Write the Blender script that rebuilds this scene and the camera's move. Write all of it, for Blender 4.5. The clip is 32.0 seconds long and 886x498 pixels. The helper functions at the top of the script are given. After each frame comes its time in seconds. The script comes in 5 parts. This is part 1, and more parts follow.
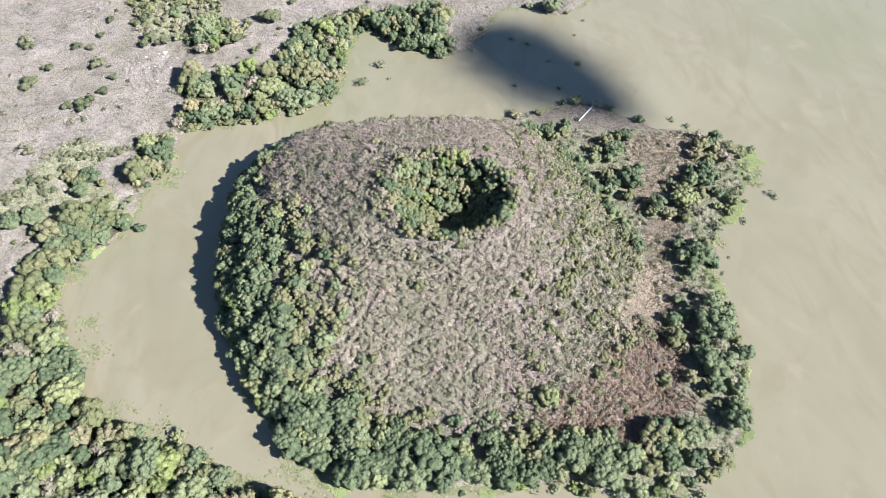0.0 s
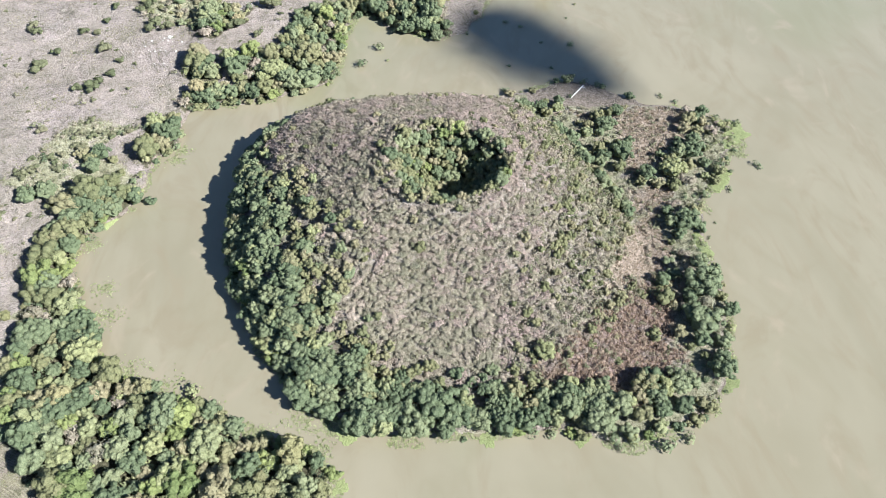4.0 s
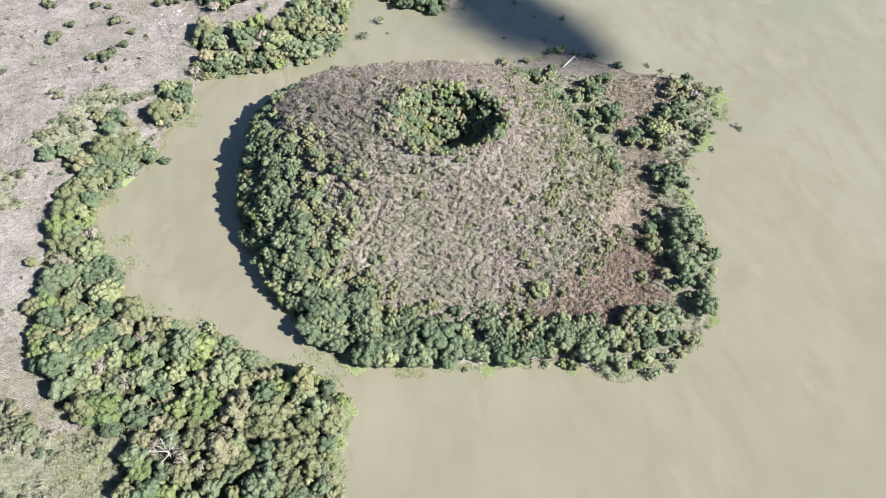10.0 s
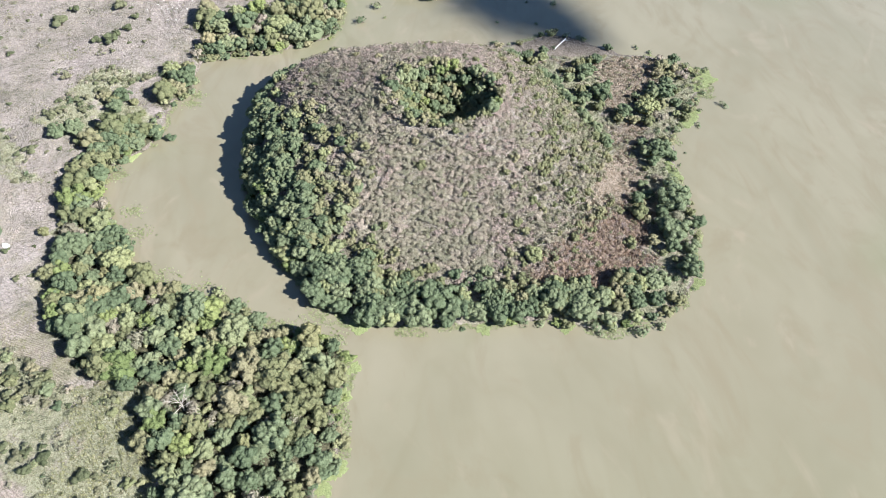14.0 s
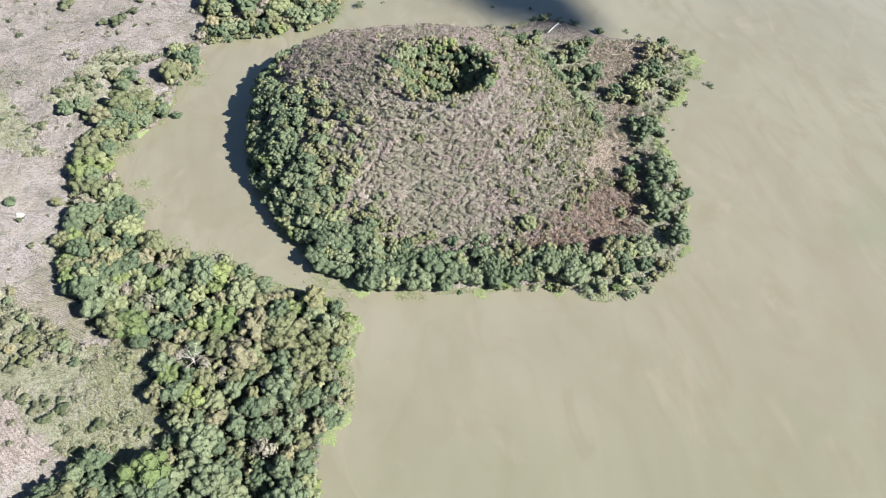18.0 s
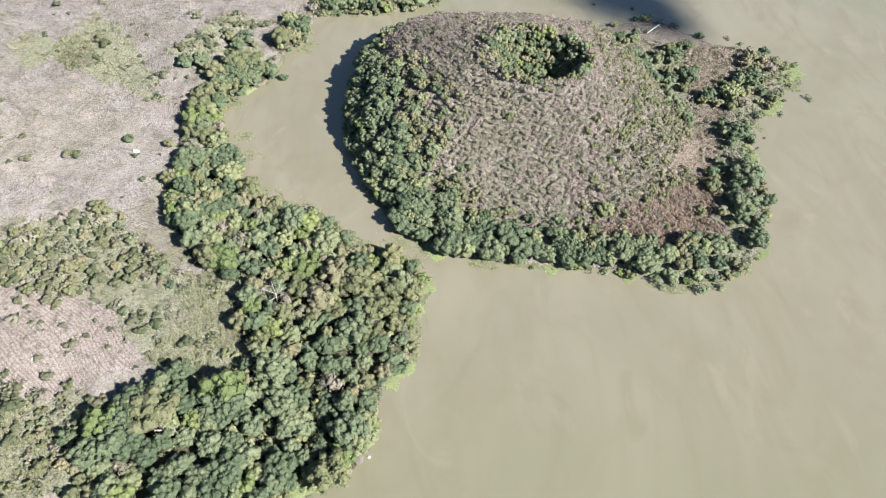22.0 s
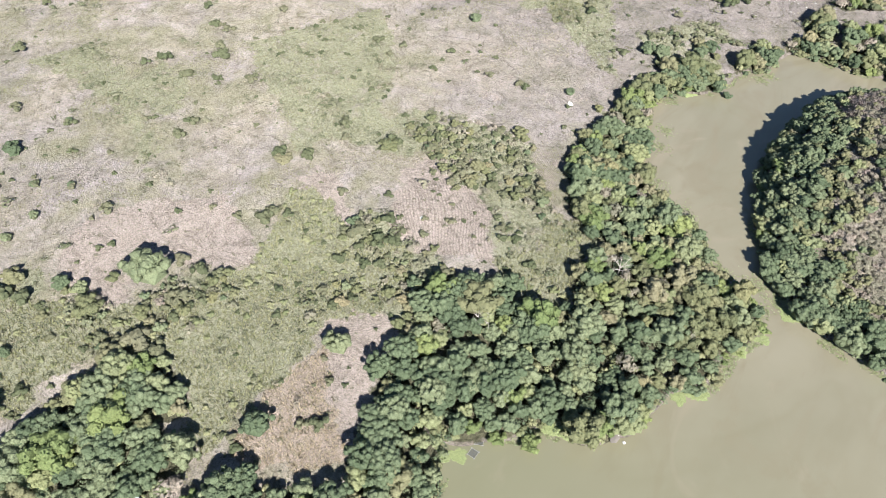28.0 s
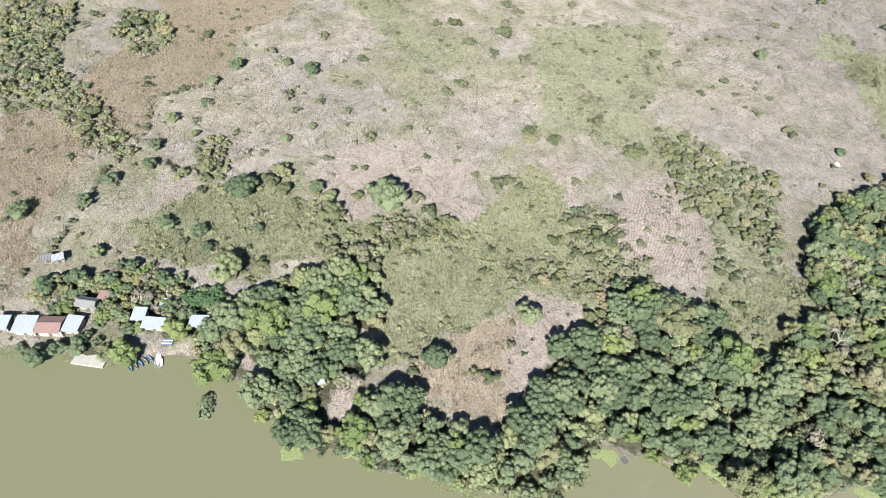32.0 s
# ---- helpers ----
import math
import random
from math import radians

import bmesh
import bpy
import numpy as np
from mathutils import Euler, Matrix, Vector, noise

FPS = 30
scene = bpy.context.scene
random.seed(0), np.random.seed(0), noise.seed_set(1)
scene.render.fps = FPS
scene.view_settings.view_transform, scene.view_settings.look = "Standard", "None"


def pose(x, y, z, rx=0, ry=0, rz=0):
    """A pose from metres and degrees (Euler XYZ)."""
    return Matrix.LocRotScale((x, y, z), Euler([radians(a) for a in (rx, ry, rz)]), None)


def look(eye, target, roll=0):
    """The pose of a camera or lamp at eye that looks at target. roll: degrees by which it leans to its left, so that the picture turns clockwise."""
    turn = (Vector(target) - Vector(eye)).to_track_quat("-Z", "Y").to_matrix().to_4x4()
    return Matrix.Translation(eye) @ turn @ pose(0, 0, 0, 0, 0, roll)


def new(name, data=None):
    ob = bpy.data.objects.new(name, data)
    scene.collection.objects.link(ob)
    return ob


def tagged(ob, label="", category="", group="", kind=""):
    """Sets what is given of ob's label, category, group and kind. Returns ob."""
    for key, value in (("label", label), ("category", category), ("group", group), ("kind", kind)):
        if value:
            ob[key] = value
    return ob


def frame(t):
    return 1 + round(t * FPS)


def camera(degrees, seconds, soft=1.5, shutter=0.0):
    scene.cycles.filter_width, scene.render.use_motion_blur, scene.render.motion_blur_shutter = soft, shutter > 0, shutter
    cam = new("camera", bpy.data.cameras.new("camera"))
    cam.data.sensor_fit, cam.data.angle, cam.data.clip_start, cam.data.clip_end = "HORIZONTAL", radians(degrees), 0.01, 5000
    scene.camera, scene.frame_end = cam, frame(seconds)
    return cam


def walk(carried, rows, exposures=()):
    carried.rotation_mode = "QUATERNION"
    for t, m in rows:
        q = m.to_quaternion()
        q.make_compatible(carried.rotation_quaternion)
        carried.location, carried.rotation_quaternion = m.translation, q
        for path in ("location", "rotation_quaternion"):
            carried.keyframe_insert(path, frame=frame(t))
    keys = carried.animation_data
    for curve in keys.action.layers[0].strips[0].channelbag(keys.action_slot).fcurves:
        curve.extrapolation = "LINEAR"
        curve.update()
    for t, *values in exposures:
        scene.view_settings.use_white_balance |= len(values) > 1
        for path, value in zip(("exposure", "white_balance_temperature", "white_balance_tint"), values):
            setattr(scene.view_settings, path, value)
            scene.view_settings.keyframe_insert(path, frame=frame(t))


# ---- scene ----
cam = camera(64.52, 32.0, soft=0.55)


def aim(x, y, z, yaw, pitch, roll):
    """A pose from a place, a heading to the left of +y, a pitch and a roll, in degrees."""
    return pose(x, y, z, 0, 0, yaw) @ pose(0, 0, 0, 90 + pitch) @ pose(0, 0, 0, 0, 0, roll)


PATH = [
    (0, -0.00, 0.00, 150.00, 0.000, -48.798, -0.147),
    (1, 0.01, -3.48, 150.17, -0.062, -48.763, -0.382),
    (2, -0.59, -6.38, 150.14, -0.364, -48.788, -0.291),
    (3, -0.89, -9.53, 150.29, -0.556, -48.785, -0.284),
    (3.5, -1.08, -11.21, 150.21, -0.672, -48.747, -0.288),
    (5.5, -1.80, -17.75, 150.33, -0.198, -48.682, -0.222),
    (6, -1.99, -19.06, 150.24, -0.346, -48.691, -0.182),
    (7, -2.49, -22.24, 150.44, -0.654, -48.694, -0.058),
    (8, -2.87, -25.17, 150.55, -0.909, -48.759, -0.003),
    (9, -3.24, -28.36, 150.35, -1.150, -48.716, 0.085),
    (10, -3.72, -31.40, 150.40, -1.445, -48.732, 0.184),
    (11, -4.58, -34.37, 150.31, -1.825, -48.715, 0.397),
    (12, -4.93, -37.70, 150.25, -2.034, -48.667, 0.432),
    (13, -5.41, -40.71, 150.45, -2.307, -48.690, 0.665),
    (14, -5.70, -43.97, 150.32, -2.437, -48.598, 0.624),
    (14.5, -5.85, -45.51, 150.23, -2.509, -48.557, 0.663),
    (16.5, -6.75, -51.79, 150.61, -2.921, -48.552, 0.977),
    (17, -6.94, -53.28, 150.60, -3.035, -48.556, 1.099),
    (18, -7.27, -56.16, 150.79, -3.146, -48.610, 1.114),
    (18.5, -7.50, -57.74, 150.73, -3.032, -48.601, 1.245),
    (19, -7.50, -59.16, 150.49, -1.167, -48.528, 1.209),
    (19.5, -8.07, -60.67, 150.05, -1.386, -48.469, 1.392),
    (20, -8.27, -62.23, 149.72, -0.590, -48.410, 1.408),
    (20.5, -8.46, -63.86, 149.73, 0.273, -48.350, 1.431),
    (21, -8.47, -65.44, 149.69, 1.676, -48.306, 1.451),
    (21.5, -8.40, -66.96, 149.64, 4.331, -48.239, 1.350),
    (22, -8.31, -68.64, 149.45, 5.586, -48.182, 1.283),
    (22.5, -7.99, -69.97, 149.33, 7.605, -48.120, 1.127),
    (23, -7.95, -71.67, 149.22, 10.466, -48.016, 1.056),
    (23.5, -7.78, -72.94, 148.88, 12.030, -47.865, 1.196),
    (24, -7.82, -75.03, 148.77, 15.320, -47.743, 1.044),
    (24.5, -7.41, -76.40, 148.68, 18.069, -47.653, 0.952),
    (26.5, -4.31, -80.57, 149.74, 34.518, -47.503, -0.355),
    (27, -3.69, -81.72, 150.00, 38.627, -47.350, -0.292),
    (27.5, -3.17, -83.19, 150.08, 42.600, -47.171, -0.154),
    (28, -2.86, -84.66, 149.88, 46.499, -47.009, 0.051),
    (28.5, -2.29, -86.14, 149.94, 50.825, -46.870, 0.233),
    (29, -1.70, -87.64, 149.87, 54.515, -46.726, 0.455),
    (29.5, -0.80, -89.08, 149.82, 57.837, -46.580, 0.676),
    (30, 0.15, -90.55, 149.93, 60.652, -46.493, 0.862),
    (30.5, 1.22, -91.59, 149.81, 63.798, -46.377, 1.040),
    (31, 2.37, -92.82, 149.65, 66.254, -46.259, 1.199),
    (31.5, 3.59, -93.74, 149.56, 68.202, -46.207, 1.254),
    (32, 4.92, -94.34, 149.51, 69.855, -46.189, 1.237),
]
walk(cam, [(t, aim(*row)) for t, *row in PATH], exposures=[(0, 1.63, 5850, 10.0), (17, 1.53, 5880, 10.0), (24, 1.45, 5970, 10.8), (27, 1.41, 5980, 11.0), (32, 1.34, 5980, 6.8)])
# ---- world ----
SHADOW_AZIMUTH, SUN_HEIGHT = 152.0, 36.0
SUN_STRENGTH, SKY_STRENGTH = 5.4, 0.05
to_sun = Vector((-math.cos(radians(SHADOW_AZIMUTH)) * math.cos(radians(SUN_HEIGHT)),
                 -math.sin(radians(SHADOW_AZIMUTH)) * math.cos(radians(SUN_HEIGHT)), math.sin(radians(SUN_HEIGHT))))
world = bpy.data.worlds.new("world")
scene.world = world
world.use_nodes = True
sky = world.node_tree.nodes.new("ShaderNodeTexSky")
sky.sky_type, sky.sun_disc = "NISHITA", False
sky.sun_elevation, sky.sun_rotation = radians(SUN_HEIGHT), math.atan2(to_sun.x, to_sun.y)
sky.altitude, sky.dust_density = 1200, 0.1
background = world.node_tree.nodes["Background"]
background.inputs["Strength"].default_value = SKY_STRENGTH
world.node_tree.links.new(sky.outputs[0], background.inputs["Color"])
sun = new("sun", bpy.data.lights.new("sun", "SUN"))
sun.data.energy, sun.data.angle, sun.data.color = SUN_STRENGTH, radians(0.5), (1.0, 0.945, 0.86)
sun.matrix_world = look((0, 0, 300), Vector((0, 0, 300)) - to_sun)

# ---- materials ----
rng = np.random.default_rng(11)


class Nodes:
    """A short hand for building one node material."""

    def __init__(self, name, roughness=0.8, specular=0.3):
        self.mat = bpy.data.materials.new(name)
        self.mat.use_nodes = True
        self.tree = self.mat.node_tree
        self.shader = self.tree.nodes["Principled BSDF"]
        self.out = self.tree.nodes["Material Output"]
        self.shader.inputs["Roughness"].default_value = roughness
        self.shader.inputs["Diffuse Roughness"].default_value = 1.0 if roughness > 0.7 else 0.0
        self.shader.inputs["Specular IOR Level"].default_value = specular

    def add(self, kind, **values):
        node = self.tree.nodes.new(kind)
        if "attribute_name" in values:
            node.attribute_name = values["attribute_name"]
        if "data_type" in values:
            node.data_type = values["data_type"]
        if "blend_type" in values:
            node.blend_type = values["blend_type"]
        if "operation" in values:
            node.operation = values["operation"]
        return node

    def link(self, a, b):
        self.tree.links.new(a, b)

    def place(self):
        return self.add("ShaderNodeNewGeometry").outputs["Position"]

    def noise(self, scale, detail=4, rough=0.6, at=None, stretch=None, warp=0.0):
        node = self.add("ShaderNodeTexNoise")
        node.inputs["Scale"].default_value = scale
        node.inputs["Detail"].default_value = detail
        node.inputs["Roughness"].default_value = rough
        node.inputs["Distortion"].default_value = warp
        at = at or self.place()
        if stretch:
            m = self.add("ShaderNodeMapping")
            m.inputs["Rotation"].default_value = (0, 0, stretch[3])
            m.inputs["Scale"].default_value = stretch[:3]
            self.link(at, m.inputs["Vector"])
            at = m.outputs[0]
        self.link(at, node.inputs["Vector"])
        return node.outputs["Fac"]

    def ramp(self, fac, *stops):
        node = self.add("ShaderNodeValToRGB")
        e = node.color_ramp.elements
        while len(e) < len(stops):
            e.new(0.5)
        for k, (at, colour) in enumerate(stops):
            e[k].position = at
            e[k].color = (*colour, 1) if len(colour) == 3 else colour
        self.link(fac, node.inputs[0])
        return node.outputs[0]

    def level(self, fac, a, b):
        node = self.add("ShaderNodeMapRange")
        node.interpolation_type = "SMOOTHSTEP"
        self.link(fac, node.inputs[0])
        node.inputs[1].default_value, node.inputs[2].default_value = a, b
        return node.outputs[0]

    def mix(self, fac, a, b, blend="MIX"):
        node = self.add("ShaderNodeMix", data_type="RGBA", blend_type=blend)
        for k, v in ((0, fac), (6, a), (7, b)):
            if isinstance(v, bpy.types.NodeSocket):
                self.link(v, node.inputs[k])
            elif k == 0:
                node.inputs[0].default_value = v
            else:
                node.inputs[k].default_value = (*v, 1)
        return node.outputs[2]

    def sum(self, a, b, op="ADD"):
        node = self.add("ShaderNodeMath", operation=op)
        for k, v in ((0, a), (1, b)):
            if isinstance(v, bpy.types.NodeSocket):
                self.link(v, node.inputs[k])
            else:
                node.inputs[k].default_value = v
        return node.outputs[0]

    def bump(self, height, strength=0.5, distance=0.1):
        node = self.add("ShaderNodeBump")
        node.inputs["Strength"].default_value, node.inputs["Distance"].default_value = strength, distance
        self.link(height, node.inputs["Height"])
        self.link(node.outputs[0], self.shader.inputs["Normal"])

    def colour(self, socket):
        self.link(socket, self.shader.inputs["Base Color"])
        return self.mat


def tone_of(n):
    """One number from 0 to 1 for each plant."""
    tone = n.add("ShaderNodeAttribute", attribute_name="tone").outputs["Fac"]
    return n.sum(n.sum(n.add("ShaderNodeObjectInfo").outputs["Random"], tone), 1.0, "MODULO")


def leaf_material(name, *stops, through_light=0.26):
    n = Nodes(name, 0.7, 0.12)
    base = n.ramp(tone_of(n), *stops)
    grain = n.add("ShaderNodeNewGeometry").outputs["Random Per Island"]
    base = n.mix(1.0, base, n.ramp(grain, (0.0, (0.96, 0.96, 0.95)), (1.0, (1.15, 1.14, 1.13))), "MULTIPLY")
    base = n.mix(1.0, base, n.ramp(n.noise(3.4, 4, 0.8), (0.32, (0.57, 0.59, 0.55)), (0.5, (1.0, 1.0, 1.0)), (0.68, (1.26, 1.24, 1.19))), "MULTIPLY")
    base = n.mix(1.0, base, n.ramp(n.noise(1.3, 3, 0.7), (0.34, (0.80, 0.82, 0.78)), (0.66, (1.12, 1.10, 1.08))), "MULTIPLY")
    n.bump(n.noise(4.5, 4, 0.8), 0.7, 0.25)
    n.colour(base)
    lit = n.add("ShaderNodeBsdfTranslucent")
    n.link(base, lit.inputs["Color"])
    both = n.add("ShaderNodeMixShader")
    both.inputs[0].default_value = through_light
    n.link(n.shader.outputs[0], both.inputs[1])
    n.link(lit.outputs[0], both.inputs[2])
    n.link(both.outputs[0], n.out.inputs["Surface"])
    return n.mat


def plain_material(name, colour, dark=0.7, roughness=0.8, scale=0.8, metallic=0.0, bump=0.0):
    n = Nodes(name, roughness, 0.3)
    n.shader.inputs["Metallic"].default_value = metallic
    grain = n.noise(scale, 6, 0.65)
    low = tuple(c * dark for c in colour)
    n.colour(n.mix(n.level(n.noise(scale * 9, 3), 0.35, 0.7), n.ramp(grain, (0.3, low), (0.7, colour)), tuple(c * 0.85 for c in colour)))
    if bump:
        n.bump(grain, bump, 0.05)
    return n.mat


LEAF = leaf_material("leaf_green", (0.0, (0.096, 0.124, 0.074)), (0.3, (0.122, 0.153, 0.090)), (0.6, (0.154, 0.183, 0.109)), (0.85, (0.198, 0.220, 0.130)), (1.0, (0.245, 0.258, 0.132)))
LEAF_LIME = leaf_material("leaf_lime", (0.0, (0.135, 0.172, 0.072)), (1.0, (0.215, 0.245, 0.10)))
LEAF_DRY = leaf_material("leaf_dry", (0.0, (0.215, 0.208, 0.154)), (0.4, (0.250, 0.230, 0.176)), (0.75, (0.284, 0.250, 0.204)), (1.0, (0.314, 0.264, 0.228)))
LEAF_PALE = leaf_material("leaf_pale", (0.0, (0.284, 0.242, 0.204)), (0.5, (0.322, 0.263, 0.236)), (1.0, (0.360, 0.285, 0.268)))
LEAF_GOLD = leaf_material("leaf_gold", (0.0, (0.189, 0.191, 0.098)), (0.6, (0.238, 0.223, 0.122)), (1.0, (0.273, 0.237, 0.147)))
LEAF_WEED = leaf_material("leaf_weed", (0.0, (0.13, 0.132, 0.085)), (0.5, (0.185, 0.175, 0.12)), (1.0, (0.25, 0.225, 0.17)))
LEAF_OLIVE = leaf_material("leaf_olive", (0.0, (0.138, 0.149, 0.080)), (0.4, (0.174, 0.178, 0.096)), (0.75, (0.206, 0.200, 0.116)), (1.0, (0.240, 0.218, 0.140)))
LEAF_SHRUB = leaf_material("leaf_shrub", (0.0, (0.133, 0.145, 0.087)), (0.4, (0.186, 0.188, 0.121)), (0.75, (0.249, 0.232, 0.168)), (1.0, (0.313, 0.273, 0.222)))
LEAF_BUSH = leaf_material("leaf_bush", (0.0, (0.09, 0.105, 0.058)), (0.5, (0.125, 0.135, 0.078)), (1.0, (0.175, 0.168, 0.11)))
LEAF_RUST = leaf_material("leaf_rust", (0.0, (0.245, 0.178, 0.138)), (0.6, (0.30, 0.228, 0.18)), (1.0, (0.345, 0.28, 0.215)))
GRASS = leaf_material("grass_blade", (0.0, (0.26, 0.225, 0.145)), (0.5, (0.32, 0.275, 0.19)), (1.0, (0.38, 0.325, 0.235)))
BARK = plain_material("bark", (0.17, 0.14, 0.11), scale=3.0, bump=0.4)
BARK_PALE = plain_material("pale_bark", (0.42, 0.38, 0.33), scale=3.0, bump=0.4)
TWIG = plain_material("grey_twig", (0.235, 0.21, 0.175), scale=2.0)


def ground_material():
    n = Nodes("soil_and_grass", 0.95, 0.1)
    big, mid, fine, grain = n.noise(0.022, 5), n.noise(0.13, 6, 0.68), n.noise(0.8, 6, 0.72), n.noise(3.2, 4, 0.75)
    speck, patch = n.noise(1.5, 5, 0.75), n.noise(0.045, 6, 0.65)
    straw = n.ramp(mid, (0.32, (0.255, 0.23, 0.155)), (0.5, (0.355, 0.315, 0.235)), (0.68, (0.44, 0.39, 0.315)))
    grey = n.ramp(mid, (0.35, (0.275, 0.246, 0.205)), (0.65, (0.39, 0.345, 0.303)))
    green = n.ramp(mid, (0.3, (0.215, 0.208, 0.125)), (0.7, (0.345, 0.318, 0.215)))
    base = n.mix(n.level(big, 0.4, 0.62), straw, grey)
    base = n.mix(n.level(patch, 0.43, 0.64), base, green)
    split = n.add("ShaderNodeSeparateXYZ")
    n.link(n.place(), split.inputs[0])
    north = n.sum(n.level(split.outputs[1], 45.0, 140.0), 0.75, "MULTIPLY")
    base = n.mix(north, base, n.ramp(mid, (0.32, (0.198, 0.178, 0.146)), (0.66, (0.308, 0.270, 0.236))))
    a = n.add("ShaderNodeAttribute", attribute_name="cover").outputs["Color"]
    b = n.add("ShaderNodeAttribute", attribute_name="shaded_litter").outputs["Color"]
    sa, sb = n.add("ShaderNodeSeparateColor"), n.add("ShaderNodeSeparateColor")
    n.link(a, sa.inputs[0])
    n.link(b, sb.inputs[0])
    ragged = n.sum(n.sum(n.noise(0.22, 5, 0.7), 0.5, "SUBTRACT"), 1.6, "MULTIPLY")

    def laid(weight, dark, light):
        return n.mix(n.level(n.sum(weight, n.sum(ragged, n.level(weight, 0.0, 0.15), "MULTIPLY")), 0.3, 0.7), base, n.ramp(fine, (0.3, dark), (0.7, light)))

    base = laid(sa.outputs[0], (0.32, 0.273, 0.216), (0.42, 0.358, 0.29))
    base = laid(sa.outputs[1], (0.212, 0.217, 0.126), (0.328, 0.320, 0.208))
    base = laid(sa.outputs[2], (0.295, 0.245, 0.175), (0.415, 0.345, 0.265))
    # leaf litter under trees, its dark tone also holding the shade of canopy gaps
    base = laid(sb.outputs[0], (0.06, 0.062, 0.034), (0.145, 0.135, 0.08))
    base = laid(sb.outputs[1], (0.225, 0.165, 0.13), (0.36, 0.28, 0.23))
    base = laid(sb.outputs[2], (0.19, 0.165, 0.125), (0.29, 0.25, 0.20))
    base = n.mix(1.0, base, n.ramp(speck, (0.30, (0.42, 0.45, 0.36)), (0.43, (0.84, 0.86, 0.80)), (0.56, (1.0, 0.99, 0.97)), (0.72, (1.10, 1.09, 1.08))), "MULTIPLY")
    base = n.mix(1.0, base, n.ramp(grain, (0.3, (0.62, 0.63, 0.6)), (0.5, (1.0, 1.0, 0.99)), (0.7, (1.25, 1.24, 1.22))), "MULTIPLY")
    # shaded rills drawn as dark lines in the colour
    for size, wide, depth in ((0.07, 0.022, 0.68), (0.17, 0.028, 0.76)):
        line = n.sum(n.sum(n.noise(size, 5, 0.62, warp=1.2), 0.5, "SUBTRACT"), 0.0, "ABSOLUTE")
        base = n.mix(1.0, base, n.ramp(line, (0.0, (depth, depth, depth * 0.98)), (wide, (1.0, 1.0, 1.0))), "MULTIPLY")
    across = n.sum(n.sum(split.outputs[0], 0.45, "MULTIPLY"), n.sum(split.outputs[1], 0.9, "MULTIPLY"))
    across = n.sum(across, n.sum(n.noise(0.025, 1), 16.0, "MULTIPLY"))
    rows = n.sum(n.sum(across, 8.0, "MULTIPLY"), 0.0, "SINE")
    tilled = n.sum(n.level(n.add("ShaderNodeAttribute", attribute_name="furrow").outputs["Fac"], 0.3, 0.7), n.level(n.sum(rows, n.sum(fine, 0.9, "MULTIPLY")), 0.5, 1.1), "MULTIPLY")
    base = n.mix(tilled, base, n.mix(1.0, base, (0.82, 0.81, 0.80), "MULTIPLY"))
    base = n.mix(1.0, base, (1.03, 1.015, 1.15), "MULTIPLY")
    n.bump(n.sum(n.sum(fine, grain), n.noise(0.45, 4, 0.6, warp=1.0)), 1.0, 0.9)
    return n.colour(base)


def water_material():
    n = Nodes("silty_water", 0.16, 0.5)
    broad = n.noise(0.016, 4, 0.55, stretch=(1.0, 0.5, 1, 0.55), warp=1.6)
    swirl = n.noise(0.05, 5, 0.6, stretch=(1.0, 0.45, 1, 0.7), warp=2.4)
    base = n.ramp(broad, (0.3, (0.174, 0.158, 0.107)), (0.5, (0.194, 0.176, 0.122)), (0.7, (0.212, 0.191, 0.135)))
    base = n.mix(n.level(swirl, 0.46, 0.68), base, (0.182, 0.160, 0.108))
    base = n.mix(n.level(n.noise(0.009, 3, 0.5, warp=0.8), 0.48, 0.66), base, (0.172, 0.166, 0.106))
    base = n.mix(n.level(n.noise(0.034, 4, 0.55, stretch=(1.0, 0.6, 1, 1.2), warp=3.0), 0.57, 0.76), base, (0.214, 0.186, 0.132))
    wisp = n.sum(n.sum(n.noise(0.028, 3, 0.5, stretch=(1.0, 0.32, 1, 0.25), warp=1.8), 0.5, "SUBTRACT"), 0.0, "ABSOLUTE")
    base = n.mix(1.0, base, n.ramp(wisp, (0.0, (0.965, 0.96, 0.945)), (0.07, (1.0, 1.0, 1.0))), "MULTIPLY")
    split = n.add("ShaderNodeSeparateXYZ")
    n.link(n.place(), split.inputs[0])
    algae = n.level(n.sum(split.outputs[1], n.sum(n.noise(0.03, 3), 40.0, "MULTIPLY")), 80.0, -75.0)
    base = n.mix(algae, base, (0.152, 0.149, 0.087))
    n.bump(n.noise(1.6, 3, 0.5), 0.06, 0.03)
    return n.colour(base)


GROUND, WATER = ground_material(), water_material()

# ---- plan of the shores and fields ----
MAIN_NORTH = [(60, 268), (49, 255), (40, 259), (27, 263), (20, 257), (14, 235), (4, 227), (-9, 229), (-18, 233), (-25, 245), (-35, 243), (-37, 224), (-37, 200),
              (-51, 193), (-67, 187), (-86, 186), (-87, 176), (-86, 165), (-94, 155), (-91, 143), (-97, 132), (-103, 126), (-104, 115), (-97, 100), (-88, 91), (-87, 82)]
